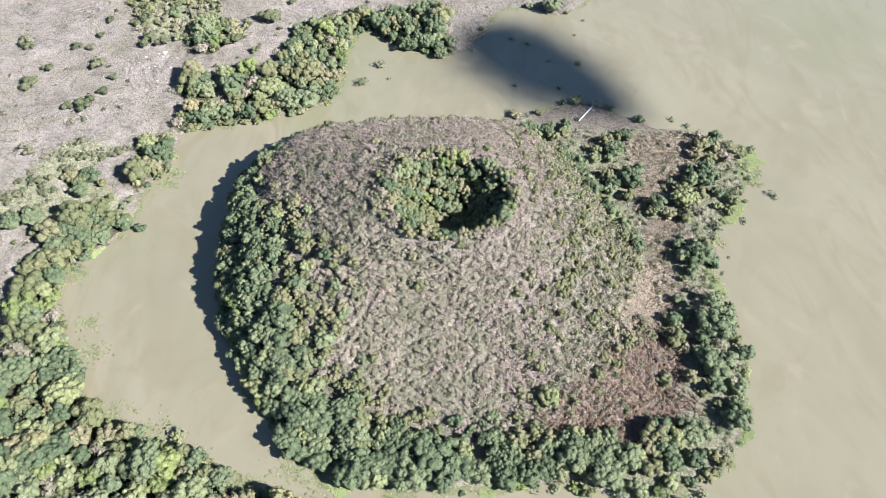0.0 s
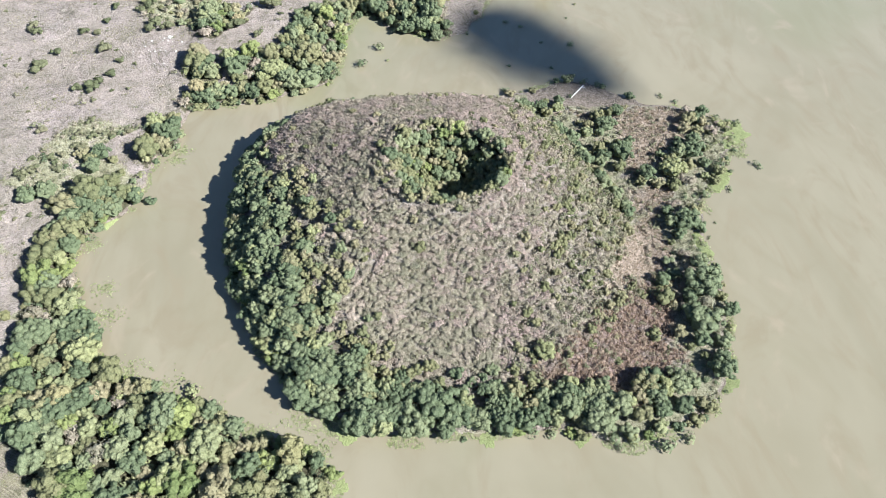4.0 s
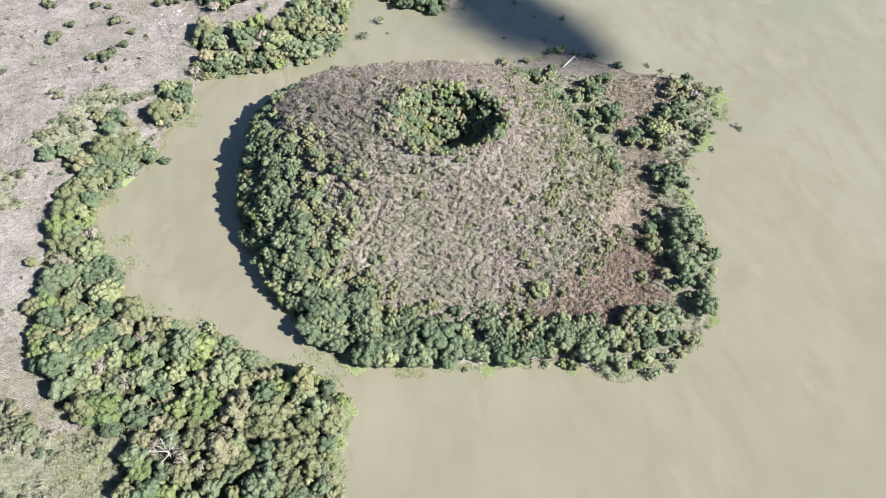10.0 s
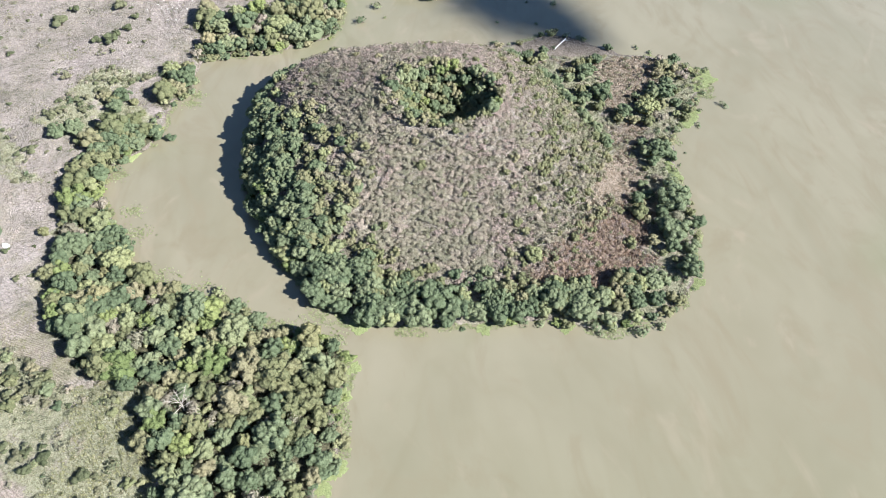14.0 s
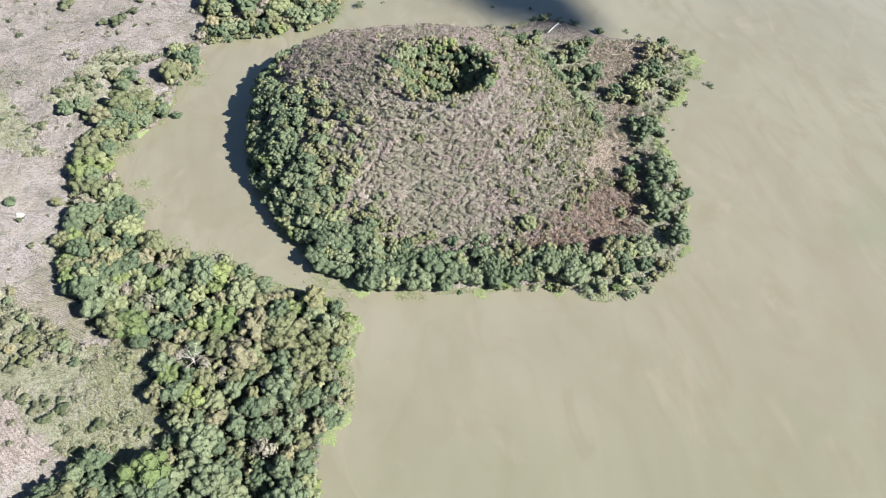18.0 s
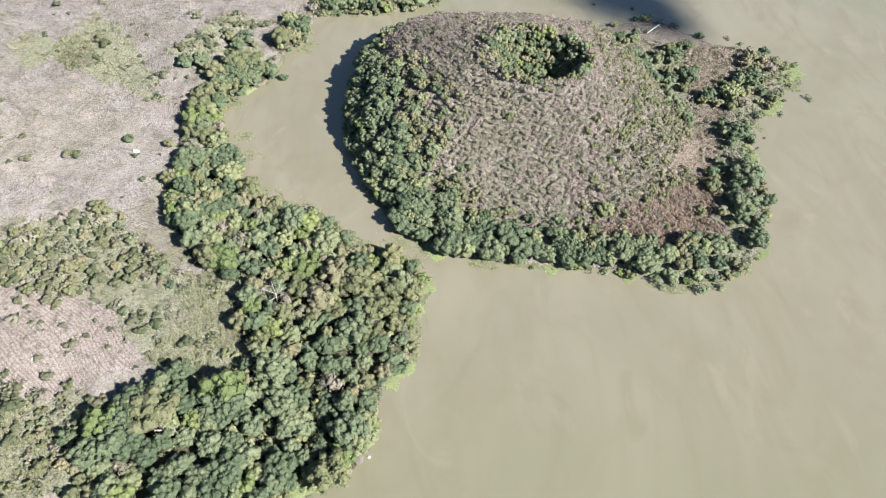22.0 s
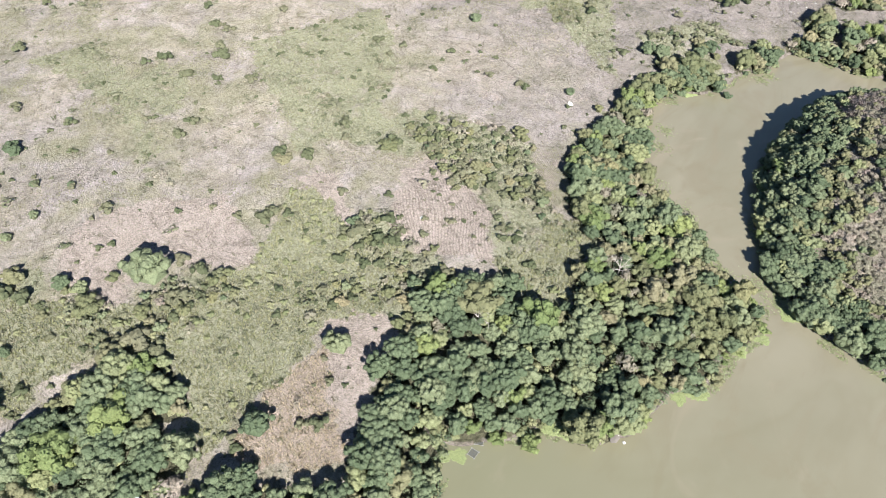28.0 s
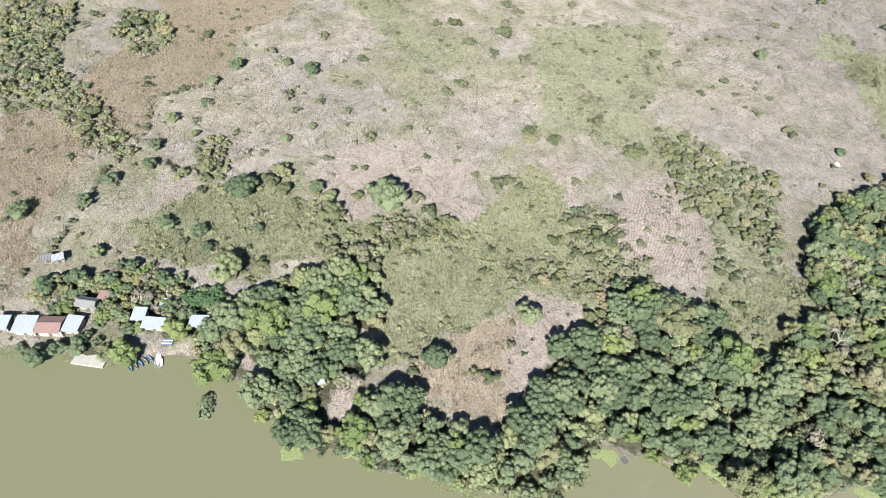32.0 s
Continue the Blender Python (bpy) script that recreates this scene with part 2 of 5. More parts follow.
MAIN_SOUTH = [(-82, 79.5), (-72, 74), (-60, 69), (-51, 66), (-45, 62), (-38, 59.5), (-31, 57.5), (-26.5, 53.5), (-23, 48), (-27, 40), (-26, 32), (-24, 26), (-32, 19), (-31, 12), (-32, 0), (-36, -7), (-45, -9),
              (-47, -14), (-53, -24), (-57, -28.5), (-65, -30.5), (-58.5, -32.5), (-57, -34), (-53, -40), (-49, -45), (-55, -60), (-64, -71), (-69, -84), (-76, -85), (-79, -99), (-88, -101), (-94, -106),
              (-99, -104), (-108, -111), (-117, -121), (-117, -138), (-121, -144), (-128, -152), (-131, -165)]
MAIN_FAR = [(-150, -200), (-230, -330), (-600, -700), (-4000, -1500), (-4000, 4000), (700, 4000), (400, 1200), (160, 500), (90, 330)]
ISLE = [(-45, 178), (-57, 164), (-62, 149), (-62, 130), (-57, 108), (-50, 96), (-43, 82), (-36, 72), (-28, 66), (-16, 62), (-5, 62), (8, 61), (20, 63), (30, 62), (40, 59),
        (48, 61), (60, 64), (67, 71), (72, 84), (77, 101), (74, 115), (76, 129), (80, 141), (88, 150), (94, 160), (99, 169), (92, 178), (80, 183), (68, 187), (60, 193),
        (52, 199), (44, 199), (36, 194), (21, 188), (5, 186), (-12, 185), (-30, 182)]
CONE = [(-45, 178), (-57, 164), (-62, 149), (-62, 130), (-57, 108), (-50, 96), (-43, 82), (-36, 72), (-28, 66), (-16, 62), (-5, 62), (8, 61), (20, 63), (32, 64), (46, 66),
        (54, 84), (60, 105), (58, 122), (53, 135), (47, 150), (39, 168), (28, 182), (10, 186), (-12, 185), (-30, 182)]
CRATER, CRATER_R, RIM_Z, FLOOR_Z = (2.0, 128.0), 17.0, 24.5, 10.0


def rounded(points, times=2):
    p = np.array(points, float)
    for _ in range(times):
        q = np.roll(p, -1, 0)
        p = np.stack([0.75 * p + 0.25 * q, 0.25 * p + 0.75 * q], 1).reshape(-1, 2)
    return p


def inside(poly, x, y):
    hit = np.zeros(np.shape(x), bool)
    for (x0, y0), (x1, y1) in zip(poly, np.roll(poly, -1, 0)):
        if y0 != y1:
            hit ^= ((y0 > y) != (y1 > y)) & (x < (x1 - x0) * (y - y0) / (y1 - y0) + x0)
    return hit


def depth_in(poly, x, y):
    """How far inside a polygon a place lies; below nought outside it."""
    best = np.full(np.shape(x), 1e9)
    for (x0, y0), (x1, y1) in zip(poly, np.roll(poly, -1, 0)):
        dx, dy = x1 - x0, y1 - y0
        k = np.clip(((x - x0) * dx + (y - y0) * dy) / (dx * dx + dy * dy + 1e-9), 0, 1)
        best = np.minimum(best, (x - x0 - k * dx) ** 2 + (y - y0 - k * dy) ** 2)
    return np.sqrt(best) * np.where(inside(poly, x, y), 1, -1)


def wobble(x, y, size, seed=0.0):
    """Smooth noise from about -1 to 1 from a few turned waves."""
    out = 0
    for k in range(5):
        a, f = 1.3 * k + seed, (1.0 + 0.37 * k) / size
        out = out + np.sin((x * np.cos(a * 2.4) + y * np.sin(a * 2.4)) * f * 2 + 5 * a + 1.7 * np.sin((x * np.sin(a) - y * np.cos(a)) * f * 1.3 + a))
    return out / 3.2


ZONES = {}


def zone(kind, points):
    ZONES.setdefault(kind, []).append(np.array(points, float))


zone("green", [(-172, -103), (-170, -91), (-162, -85), (-151, -73), (-144, -70), (-140, -63), (-141, -53), (-129, -44), (-133, -32), (-143, -15), (-147, -7), (-137, -5), (-123, -7), (-118, -3), (-108, 3), (-94, -10), (-100, -21), (-108, -20), (-104, -29), (-100, -38), (-95, -50), (-97, -62), (-101, -69), (-115, -66), (-133, -76), (-136, -89), (-130, -100), (-140, -110), (-149, -128), (-163, -131), (-165, -123), (-170, -118)])
zone("woods", [(-77, 211), (-70, 182), (-66, 182), (-60, 187), (-46, 188), (-35, 194), (-37, 211), (-35, 228), (-33, 239), (-25, 240), (-15, 223), (-7, 223), (1, 218), (1, 253), (-40, 254), (-58, 239), (-58, 221), (-54, 214), (-68, 212)])
zone("woods", [(-87, 192), (-84, 182), (-78, 182), (-72, 184), (-74, 194), (-80, 195)])
zone("woods", [(-94, 231), (-91, 222), (-83, 221), (-81, 226), (-73, 232), (-75, 242), (-86, 238)])
zone("woods", [(-94, 205), (-89, 197), (-79, 197), (-81, 207), (-87, 211)])
zone("woods", [(-99, 175), (-94, 160), (-89, 160), (-87, 164), (-83, 167), (-86, 177), (-91, 177)])
zone("thin_woods", [(-115, 159), (-112, 146), (-107, 144), (-103, 135), (-98, 130), (-94, 134), (-89, 136), (-89, 140), (-92, 146), (-99, 154), (-106, 158)])
zone("thin_woods", [(-116, 138), (-109, 125), (-100, 127), (-97, 131), (-104, 136), (-111, 140)])
zone("thin_woods", [(-116, 117), (-111, 107), (-109, 99), (-97, 96), (-102, 110), (-108, 117), (-106, 122), (-99, 127), (-116, 125)])
zone("thin_woods", [(-111, 97), (-102, 77), (-99, 78), (-94, 81), (-86, 85), (-87, 90), (-94, 91), (-101, 94)])
zone("woods", [(-100, 73), (-97, 77), (-93, 78), (-85, 73), (-81, 72), (-72, 71), (-62, 73), (-57, 71), (-55, 68), (-46, 68), (-39, 62), (-30, 58), (-26, 55), (-92, 54)])
zone("woods", [(-86, 48), (-73, 61), (-47, 60), (-32, 56), (-27, 31), (-33, 23), (-35, 16), (-30, 14), (-33, 8), (-34, 3), (-31, 0), (-35, -6), (-42, -6), (-46, -11), (-50, -19), (-79, -26), (-84, -19), (-85, -15), (-91, -14), (-93, -9), (-98, -8), (-96, -3), (-86, -6), (-87, -1), (-86, 4), (-82, 10), (-76, 13), (-73, 5), (-69, 10), (-62, 10), (-63, 16), (-63, 22), (-67, 26), (-73, 42)])
zone("green", [(-89, 44), (-77, 47), (-69, 28), (-64, 24), (-65, 19), (-63, 13), (-70, 12), (-74, 6), (-78, 8), (-78, 14), (-84, 14), (-81, 21), (-84, 32)])
zone("thicket", [(-129, 2), (-124, 3), (-115, 3), (-106, 2), (-101, 4), (-94, 6), (-91, 4), (-89, 0), (-98, -2), (-98, -6), (-104, -6), (-108, -8), (-111, -12), (-119, -14)])
zone("bare", [(-120, -13), (-109, -9), (-102, -11), (-105, -15), (-107, -20), (-112, -22)])
zone("thicket", [(-106, -20), (-101, -13), (-104, -6), (-96, -6), (-92, -13), (-86, -14), (-85, -19), (-90, -16), (-102, -18)])
zone("green", [(-112, -25), (-110, -20), (-100, -18), (-96, -19), (-100, -23), (-103, -30), (-108, -31)])
zone("bare", [(-126, 14), (-127, 22), (-115, 29), (-106, 28), (-94, 19), (-85, 14), (-93, 12), (-98, 7), (-106, 3), (-116, 3), (-121, 5)])
zone("furrow", [(-126, 14), (-127, 22), (-115, 29), (-106, 28), (-94, 19), (-85, 14), (-93, 12), (-98, 7), (-106, 3), (-116, 3), (-121, 5)])
zone("scrub", [(-115, 30), (-107, 30), (-95, 20), (-85, 14), (-80, 22), (-89, 44), (-105, 40), (-104, 34)])
zone("thicket", [(-149, 42), (-147, 46), (-136, 52), (-136, 55), (-116, 63), (-112, 61), (-103, 50), (-97, 41), (-132, 32), (-146, 36)])
zone("furrow", [(-116, 63), (-102, 69), (-95, 52), (-87, 45), (-98, 42), (-104, 51)])
zone("scrub", [(-134, 146), (-125, 136), (-114, 138), (-111, 145), (-116, 152), (-128, 150)])
zone("woods", [(-97, 167), (-92, 156), (-82, 165), (-86, 176)])
zone("scrub", [(-190, 139), (-178, 124), (-172, 123), (-170, 132), (-175, 144), (-184, 147)])
zone("grove", [(-151, -135), (-146, -131), (-144, -126), (-137, -117), (-128, -111), (-120, -111), (-114, -115), (-116, -120), (-121, -124), (-127, -126), (-131, -133), (-137, -137)])
zone("grove", [(-148, -156), (-150, -149), (-147, -142), (-138, -132), (-132, -126), (-118, -108), (-112, -110), (-125, -126), (-126, -133), (-130, -135), (-138, -145), (-137, -153)])
zone("grove", [(-126, -158), (-124, -150), (-125, -147), (-126, -142), (-121, -136), (-116, -136), (-119, -141), (-122, -146), (-117, -151), (-121, -157)])
zone("woods", [(-125, -109), (-123, -100), (-129, -90), (-129, -82), (-129, -78), (-119, -66), (-111, -68), (-106, -73), (-107, -76), (-98, -75), (-94, -76), (-93, -82), (-88, -83), (-83, -73), (-76, -65), (-62, -55), (-56, -58), (-70, -85), (-74, -84), (-77, -90), (-74, -92), (-79, -101), (-90, -106), (-93, -102), (-105, -105), (-112, -113)])
zone("bare", [(-117, -132), (-121, -128), (-119, -119), (-115, -118), (-115, -122), (-117, -130)])
zone("bare", [(-112, -109), (-103, -101), (-97, -100), (-102, -106)])
zone("bare", [(-91, -88), (-88, -81), (-81, -86), (-84, -90)])
zone("green", [(-124, -62), (-124, -52), (-119, -24), (-102, -33), (-97, -53), (-95, -65), (-92, -73), (-95, -75), (-107, -71), (-111, -65)])
zone("straw", [(-94, -65), (-94, -59), (-99, -35), (-70, -51), (-76, -59), (-81, -63), (-87, -69)])
zone("woods", [(-56, -58), (-69, -51), (-74, -43), (-76, -38), (-81, -34), (-82, -24), (-87, -16), (-90, -6), (-90, -2), (-84, 9), (-73, 3), (-71, 6), (-64, 11), (-60, 19), (-63, 31), (-69, 27), (-71, 37), (-69, 48), (-73, 62), (-69, 74), (-61, 73), (-52, 67), (-46, 70), (-34, 56), (-24, 43), (-27, 33), (-24, 25), (-29, 21), (-34, 17), (-29, 12), (-33, 6), (-30, 2), (-35, -8), (-45, -8), (-45, -17), (-53, -27), (-55, -34), (-62, -35), (-54, -39), (-49, -45)])
zone("green", [(-85, 13), (-86, 20), (-84, 30), (-78, 51), (-74, 46), (-70, 30), (-64, 24), (-66, 17), (-66, 13), (-72, 11), (-76, 7)])
zone("scrub", [(-94, 20), (-80, 53), (-77, 49), (-83, 29), (-84, 19), (-84, 14)])
zone("bare", [(-107, -32), (-108, -26), (-101, -21), (-95, -17), (-91, -15), (-87, -16), (-85, -22), (-83, -32), (-78, -36), (-75, -44), (-72, -50)])
zone("thicket", [(-113, -34), (-113, -27), (-108, -17), (-101, -21), (-107, -27), (-106, -33)])
zone("thicket", [(-109, -7), (-102, 6), (-92, 1), (-90, -8), (-89, -14), (-96, -16)])
zone("straw", [(-305, -114), (-314, -97), (-335, -71), (-293, -57), (-268, -62), (-252, -87), (-258, -109), (-289, -113)])
zone("straw", [(-244, -143), (-265, -123), (-258, -109), (-252, -87), (-230, -95), (-223, -116), (-205, -124), (-199, -131), (-200, -146)])
zone("thicket", [(-310, -173), (-302, -147), (-282, -146), (-265, -153), (-250, -149), (-226, -137), (-195, -129), (-201, -138), (-230, -154), (-228, -168)])
zone("thicket", [(-269, -132), (-288, -125), (-281, -113), (-262, -111), (-251, -120)])
zone("bare", [(-174, -69), (-178, -62), (-175, -49), (-158, -25), (-138, -30), (-130, -35), (-141, -45), (-152, -49), (-155, -61), (-146, -64), (-143, -68), (-155, -70), (-161, -73)])
zone("bare", [(-168, -70), (-151, -66), (-142, -70), (-146, -73), (-155, -72)])
zone("bare", [(-180, -121), (-174, -105), (-160, -113), (-164, -124)])
zone("scrub", [(-176, -89), (-172, -78), (-160, -78), (-160, -87), (-167, -91)])
zone("thicket", [(-192, -106), (-194, -99), (-175, -102), (-172, -109), (-179, -113)])
zone("thicket", [(-159, -75), (-152, -71), (-145, -70), (-135, -74), (-135, -80), (-146, -78)])
zone("thicket", [(-141, -63), (-142, -53), (-139, -45), (-128, -40), (-122, -44), (-129, -54), (-128, -62), (-133, -66)])
zone("scrub", [(-272, -40), (-266, -15), (-232, -18), (-242, -1), (-213, -5), (-204, -18), (-217, -23), (-196, -27), (-182, -39), (-216, -30), (-240, -33)])
zone("scrub", [(-228, 26), (-212, 81), (-176, 59), (-158, 33), (-155, 45), (-142, 54), (-126, 60), (-144, 49), (-133, 30), (-146, 20), (-160, 14), (-160, 2), (-193, 12)])
zone("plough", [(-194, 74), (-192, 98), (-191, 128), (-177, 136), (-154, 124), (-130, 116), (-113, 103), (-111, 93), (-118, 77), (-134, 68), (-153, 62), (-156, 46)])
zone("thicket", [(-136, 32), (-147, 45), (-143, 48), (-136, 55), (-124, 58), (-112, 58), (-98, 48), (-91, 39), (-102, 37), (-112, 32), (-118, 27), (-127, 33)])
zone("scrub", [(-109, 32), (-102, 40), (-96, 46), (-87, 38), (-94, 20)])
zone("bare", [(-131, 19), (-132, 30), (-124, 31), (-112, 31), (-104, 29), (-90, 17), (-99, 6), (-106, 1), (-116, 0), (-124, 11)])
zone("furrow", [(-123, 13), (-124, 31), (-112, 31), (-104, 29), (-90, 17), (-99, 6), (-106, 1)])
zone("plough", [(-113, 64), (-107, 69), (-94, 60), (-86, 46), (-87, 38), (-106, 56)])
zone("straw", [(-228, -169), (-229, -154), (-201, -139), (-193, -145), (-180, -152), (-163, -159), (-159, -165)])
zone("straw", [(-170, -165), (-162, -156), (-155, -159), (-149, -165)])
zone("woods", [(-105, 68), (-106, 84), (-108, 97), (-111, 111), (-113, 125), (-113, 134), (-104, 146), (-93, 133), (-100, 129), (-101, 112), (-102, 105), (-96, 93), (-88, 92), (-85, 83), (-91, 83), (-93, 78), (-84, 75), (-79, 75), (-69, 74), (-78, 49), (-88, 47), (-95, 56)])
zone("scrub", [(-172, 137), (-170, 166), (-153, 156), (-121, 116), (-130, 117), (-152, 124)])
zone("bare", [(-149, -7), (-152, 3), (-140, 2), (-125, -5), (-123, -14), (-131, -17)])
zone("scrub", [(-131, 148), (-119, 144), (-115, 161), (-99, 171), (-122, 174), (-126, 161)])
zone("green", [(-174, 137), (-172, 146), (-160, 144), (-155, 134), (-158, 126), (-166, 129)])
zone("scrub", [(-174, 137), (-172, 146), (-160, 144), (-155, 134), (-158, 126), (-166, 129)])
zone("thicket", [(-128, 262), (-87, 262), (-83, 233), (-94, 228), (-114, 237)])
zone("brush", [(22, 72), (25, 79), (35, 87), (44, 95), (49, 101), (56, 103), (62, 98), (60, 91), (55, 87), (59, 83), (53, 74), (47, 72), (44, 68), (35, 71), (28, 71)])
zone("tan", [(43, 99), (49, 117), (58, 129), (64, 124), (63, 115), (64, 106), (62, 98), (56, 104), (48, 100)])
zone("tan", [(60, 140), (69, 145), (67, 132), (61, 129), (57, 134)])
zone("tan", [(44, 181), (56, 174), (66, 182), (82, 180), (82, 168), (73, 163), (66, 152), (59, 149), (62, 165), (57, 172)])
zone("isle_woods", [(62, 113), (70, 114), (76, 107), (77, 97), (74, 92), (68, 89), (72, 81), (70, 74), (65, 72), (67, 83), (60, 86), (61, 94), (60, 101)])
zone("isle_woods", [(65, 130), (70, 135), (78, 132), (76, 124), (69, 120), (64, 123)])
zone("isle_woods", [(66, 153), (72, 160), (80, 164), (84, 162), (84, 153), (88, 151), (86, 144), (80, 145), (73, 140), (67, 138), (61, 143)])
zone("isle_woods", [(80, 175), (88, 181), (94, 173), (89, 169), (85, 165), (80, 167)])
zone("isle_woods", [(47, 155), (55, 164), (61, 162), (59, 152), (52, 148)])
zone("isle_woods", [(45, 170), (54, 180), (58, 172), (52, 164)])
zone("isle_woods", [(23, 182), (32, 186), (43, 184), (42, 178), (29, 177)])
zone("isle_woods", [(14, 69), (22, 71), (27, 69), (36, 69), (47, 71), (52, 74), (58, 77), (64, 71), (59, 65), (56, 57), (50, 61), (45, 61), (39, 55), (35, 58), (27, 59), (18, 61), (14, 63)])

MAIN_SHORE = rounded(MAIN_NORTH + MAIN_SOUTH + MAIN_FAR)
ISLE_SHORE, CONE_FOOT = rounded(ISLE), rounded(CONE)


def axis_steps(a, b, step, reach):
    mid = np.arange(a, b + step / 2, step)
    out, far = [], step
    while sum(out) < reach:
        far *= 1.22
        out.append(far)
    return np.concatenate([a - np.cumsum(out)[::-1], mid, b + np.cumsum(out)])


GX, GY = axis_steps(-335, 112, 1.6, 2600), axis_steps(-185, 282, 1.6, 2600)
XX, YY = np.meshgrid(GX, GY, indexing="ij")
shore_x, shore_y = XX + 1.3 * wobble(XX, YY, 9), YY + 1.3 * wobble(XX, YY, 9, 2.0)
MAIN_D, ISLE_D, CONE_D = (depth_in(p, shore_x, shore_y) for p in (MAIN_SHORE, ISLE_SHORE, CONE_FOOT))
LAND_D = np.maximum(MAIN_D, ISLE_D)
from_crater = np.hypot(XX - CRATER[0], (YY - CRATER[1]) * 1.12)
climb = np.clip(CONE_D, 0, None) / (np.clip(CONE_D, 0, None) + np.clip(from_crater - CRATER_R, 0, None) + 1e-6)
# steep and full to the west and north, hollow to the south
bearing = np.degrees(np.arctan2(YY - CRATER[1], XX - CRATER[0]))
fullness = np.interp(bearing, (-180, -150, -130, -105, -70, -40, -15, 25, 60, 100, 145, 180), (0.5, 0.5, 0.72, 1.65, 1.8, 1.45, 1.2, 0.65, 0.62, 0.52, 0.45, 0.5))
rim_z = RIM_Z + 1.5 * np.clip(-np.cos(np.radians(bearing)), 0, 1)
cone_z = rim_z * climb ** fullness * np.clip(CONE_D, 0, None) / (np.clip(CONE_D, 0, None) + 1.2)
bowl = np.clip(from_crater / CRATER_R, 0, 1)
cone_z = np.where(from_crater < CRATER_R, FLOOR_Z + (rim_z - FLOOR_Z) * bowl ** 1.8, cone_z)
main_z = 9.5 * (1 - np.exp(-np.clip(MAIN_D, 0, 400) / 70)) + 0.6 * wobble(XX, YY, 26) * np.clip(MAIN_D / 30, 0, 1)
ZZ = np.where(LAND_D > 0, 0.12 + np.minimum(LAND_D * 0.12, 0.6) + np.where(MAIN_D > 0, main_z, cone_z * (CONE_D > 0)), np.maximum(LAND_D * 0.28, -4))
ZZ = ZZ + np.where(LAND_D > 2, 0.15 * wobble(XX, YY, 4), 0)


def sample(grid, x, y):
    """A grid's value at places between its points."""
    i = np.clip(np.searchsorted(GX, x) - 1, 0, len(GX) - 2)
    j = np.clip(np.searchsorted(GY, y) - 1, 0, len(GY) - 2)
    u, v = (x - GX[i]) / (GX[i + 1] - GX[i]), (y - GY[j]) / (GY[j + 1] - GY[j])
    return (grid[i, j] * (1 - u) + grid[i + 1, j] * u) * (1 - v) + (grid[i, j + 1] * (1 - u) + grid[i + 1, j + 1] * u) * v


def ground_z(x, y):
    return float(sample(ZZ, np.float64(x), np.float64(y)))


def cover(kind, soft=2.5):
    """How much of a kind of field lies at each grid point, from 0 to 1, with ragged edges."""
    wx, wy = XX + 2.0 * wobble(XX, YY, 5, 1.0), YY + 2.0 * wobble(XX, YY, 5, 3.0)
    out = np.zeros(XX.shape)
    for poly in ZONES.get(kind, ()):
        (x0, y0), (x1, y1) = poly.min(0) - 8, poly.max(0) + 8
        i0, i1, j0, j1 = *np.searchsorted(GX, (x0, x1)), *np.searchsorted(GY, (y0, y1))
        d = depth_in(poly, wx[i0:i1, j0:j1], wy[i0:i1, j0:j1])
        out[i0:i1, j0:j1] = np.maximum(out[i0:i1, j0:j1], np.clip(d / soft + 0.5, 0, 1))
    return out


def mesh_of(name, verts, faces, *mats):
    me = bpy.data.meshes.new(name)
    me.from_pydata(verts if isinstance(verts, list) else verts.tolist(), [], faces if isinstance(faces, list) else faces.tolist())
    for m in mats:
        me.materials.append(m)
    return me


def grid_faces(nx, ny):
    i, j = np.meshgrid(np.arange(nx - 1), np.arange(ny - 1), indexing="ij")
    a = (i * ny + j).ravel()
    return np.stack([a, a + ny, a + ny + 1, a + 1], 1)


def attach(me, name, values, kind="FLOAT"):
    layer = me.attributes.new(name, kind, "POINT")
    layer.data.foreach_set("color" if kind == "FLOAT_COLOR" else "value", np.ascontiguousarray(values, np.float32).ravel())


COVER = {kind: cover(kind, 9.0 if kind in ("brush", "tan") else 2.5) for kind in ("bare", "green", "straw", "plough", "woods", "thin_woods", "scrub", "brush", "isle_woods", "tan", "thicket", "furrow", "grove")}
on_isle = np.clip(ISLE_D / 2, 0, 1)
# the woods reach down to the water
wide = COVER["woods"]
for shift in (1, 2):
    wide = np.maximum.reduce([wide] + [np.roll(wide, k, a) for k in (-1, 1) for a in (0, 1)])
COVER["woods"] = np.where((MAIN_D < 6.5) & (MAIN_D > -1.5), wide, COVER["woods"])
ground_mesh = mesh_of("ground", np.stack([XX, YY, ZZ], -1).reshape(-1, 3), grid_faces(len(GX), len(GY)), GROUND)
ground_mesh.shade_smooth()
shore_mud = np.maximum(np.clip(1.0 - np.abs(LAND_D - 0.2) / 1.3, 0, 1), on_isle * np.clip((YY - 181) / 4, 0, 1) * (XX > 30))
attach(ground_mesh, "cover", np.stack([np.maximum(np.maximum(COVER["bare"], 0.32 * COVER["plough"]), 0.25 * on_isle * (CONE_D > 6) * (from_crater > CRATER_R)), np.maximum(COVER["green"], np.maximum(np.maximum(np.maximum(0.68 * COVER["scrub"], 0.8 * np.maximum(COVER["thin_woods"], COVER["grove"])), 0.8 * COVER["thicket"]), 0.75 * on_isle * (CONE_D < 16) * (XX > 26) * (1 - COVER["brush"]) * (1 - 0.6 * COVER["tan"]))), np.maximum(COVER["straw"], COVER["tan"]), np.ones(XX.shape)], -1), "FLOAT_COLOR")
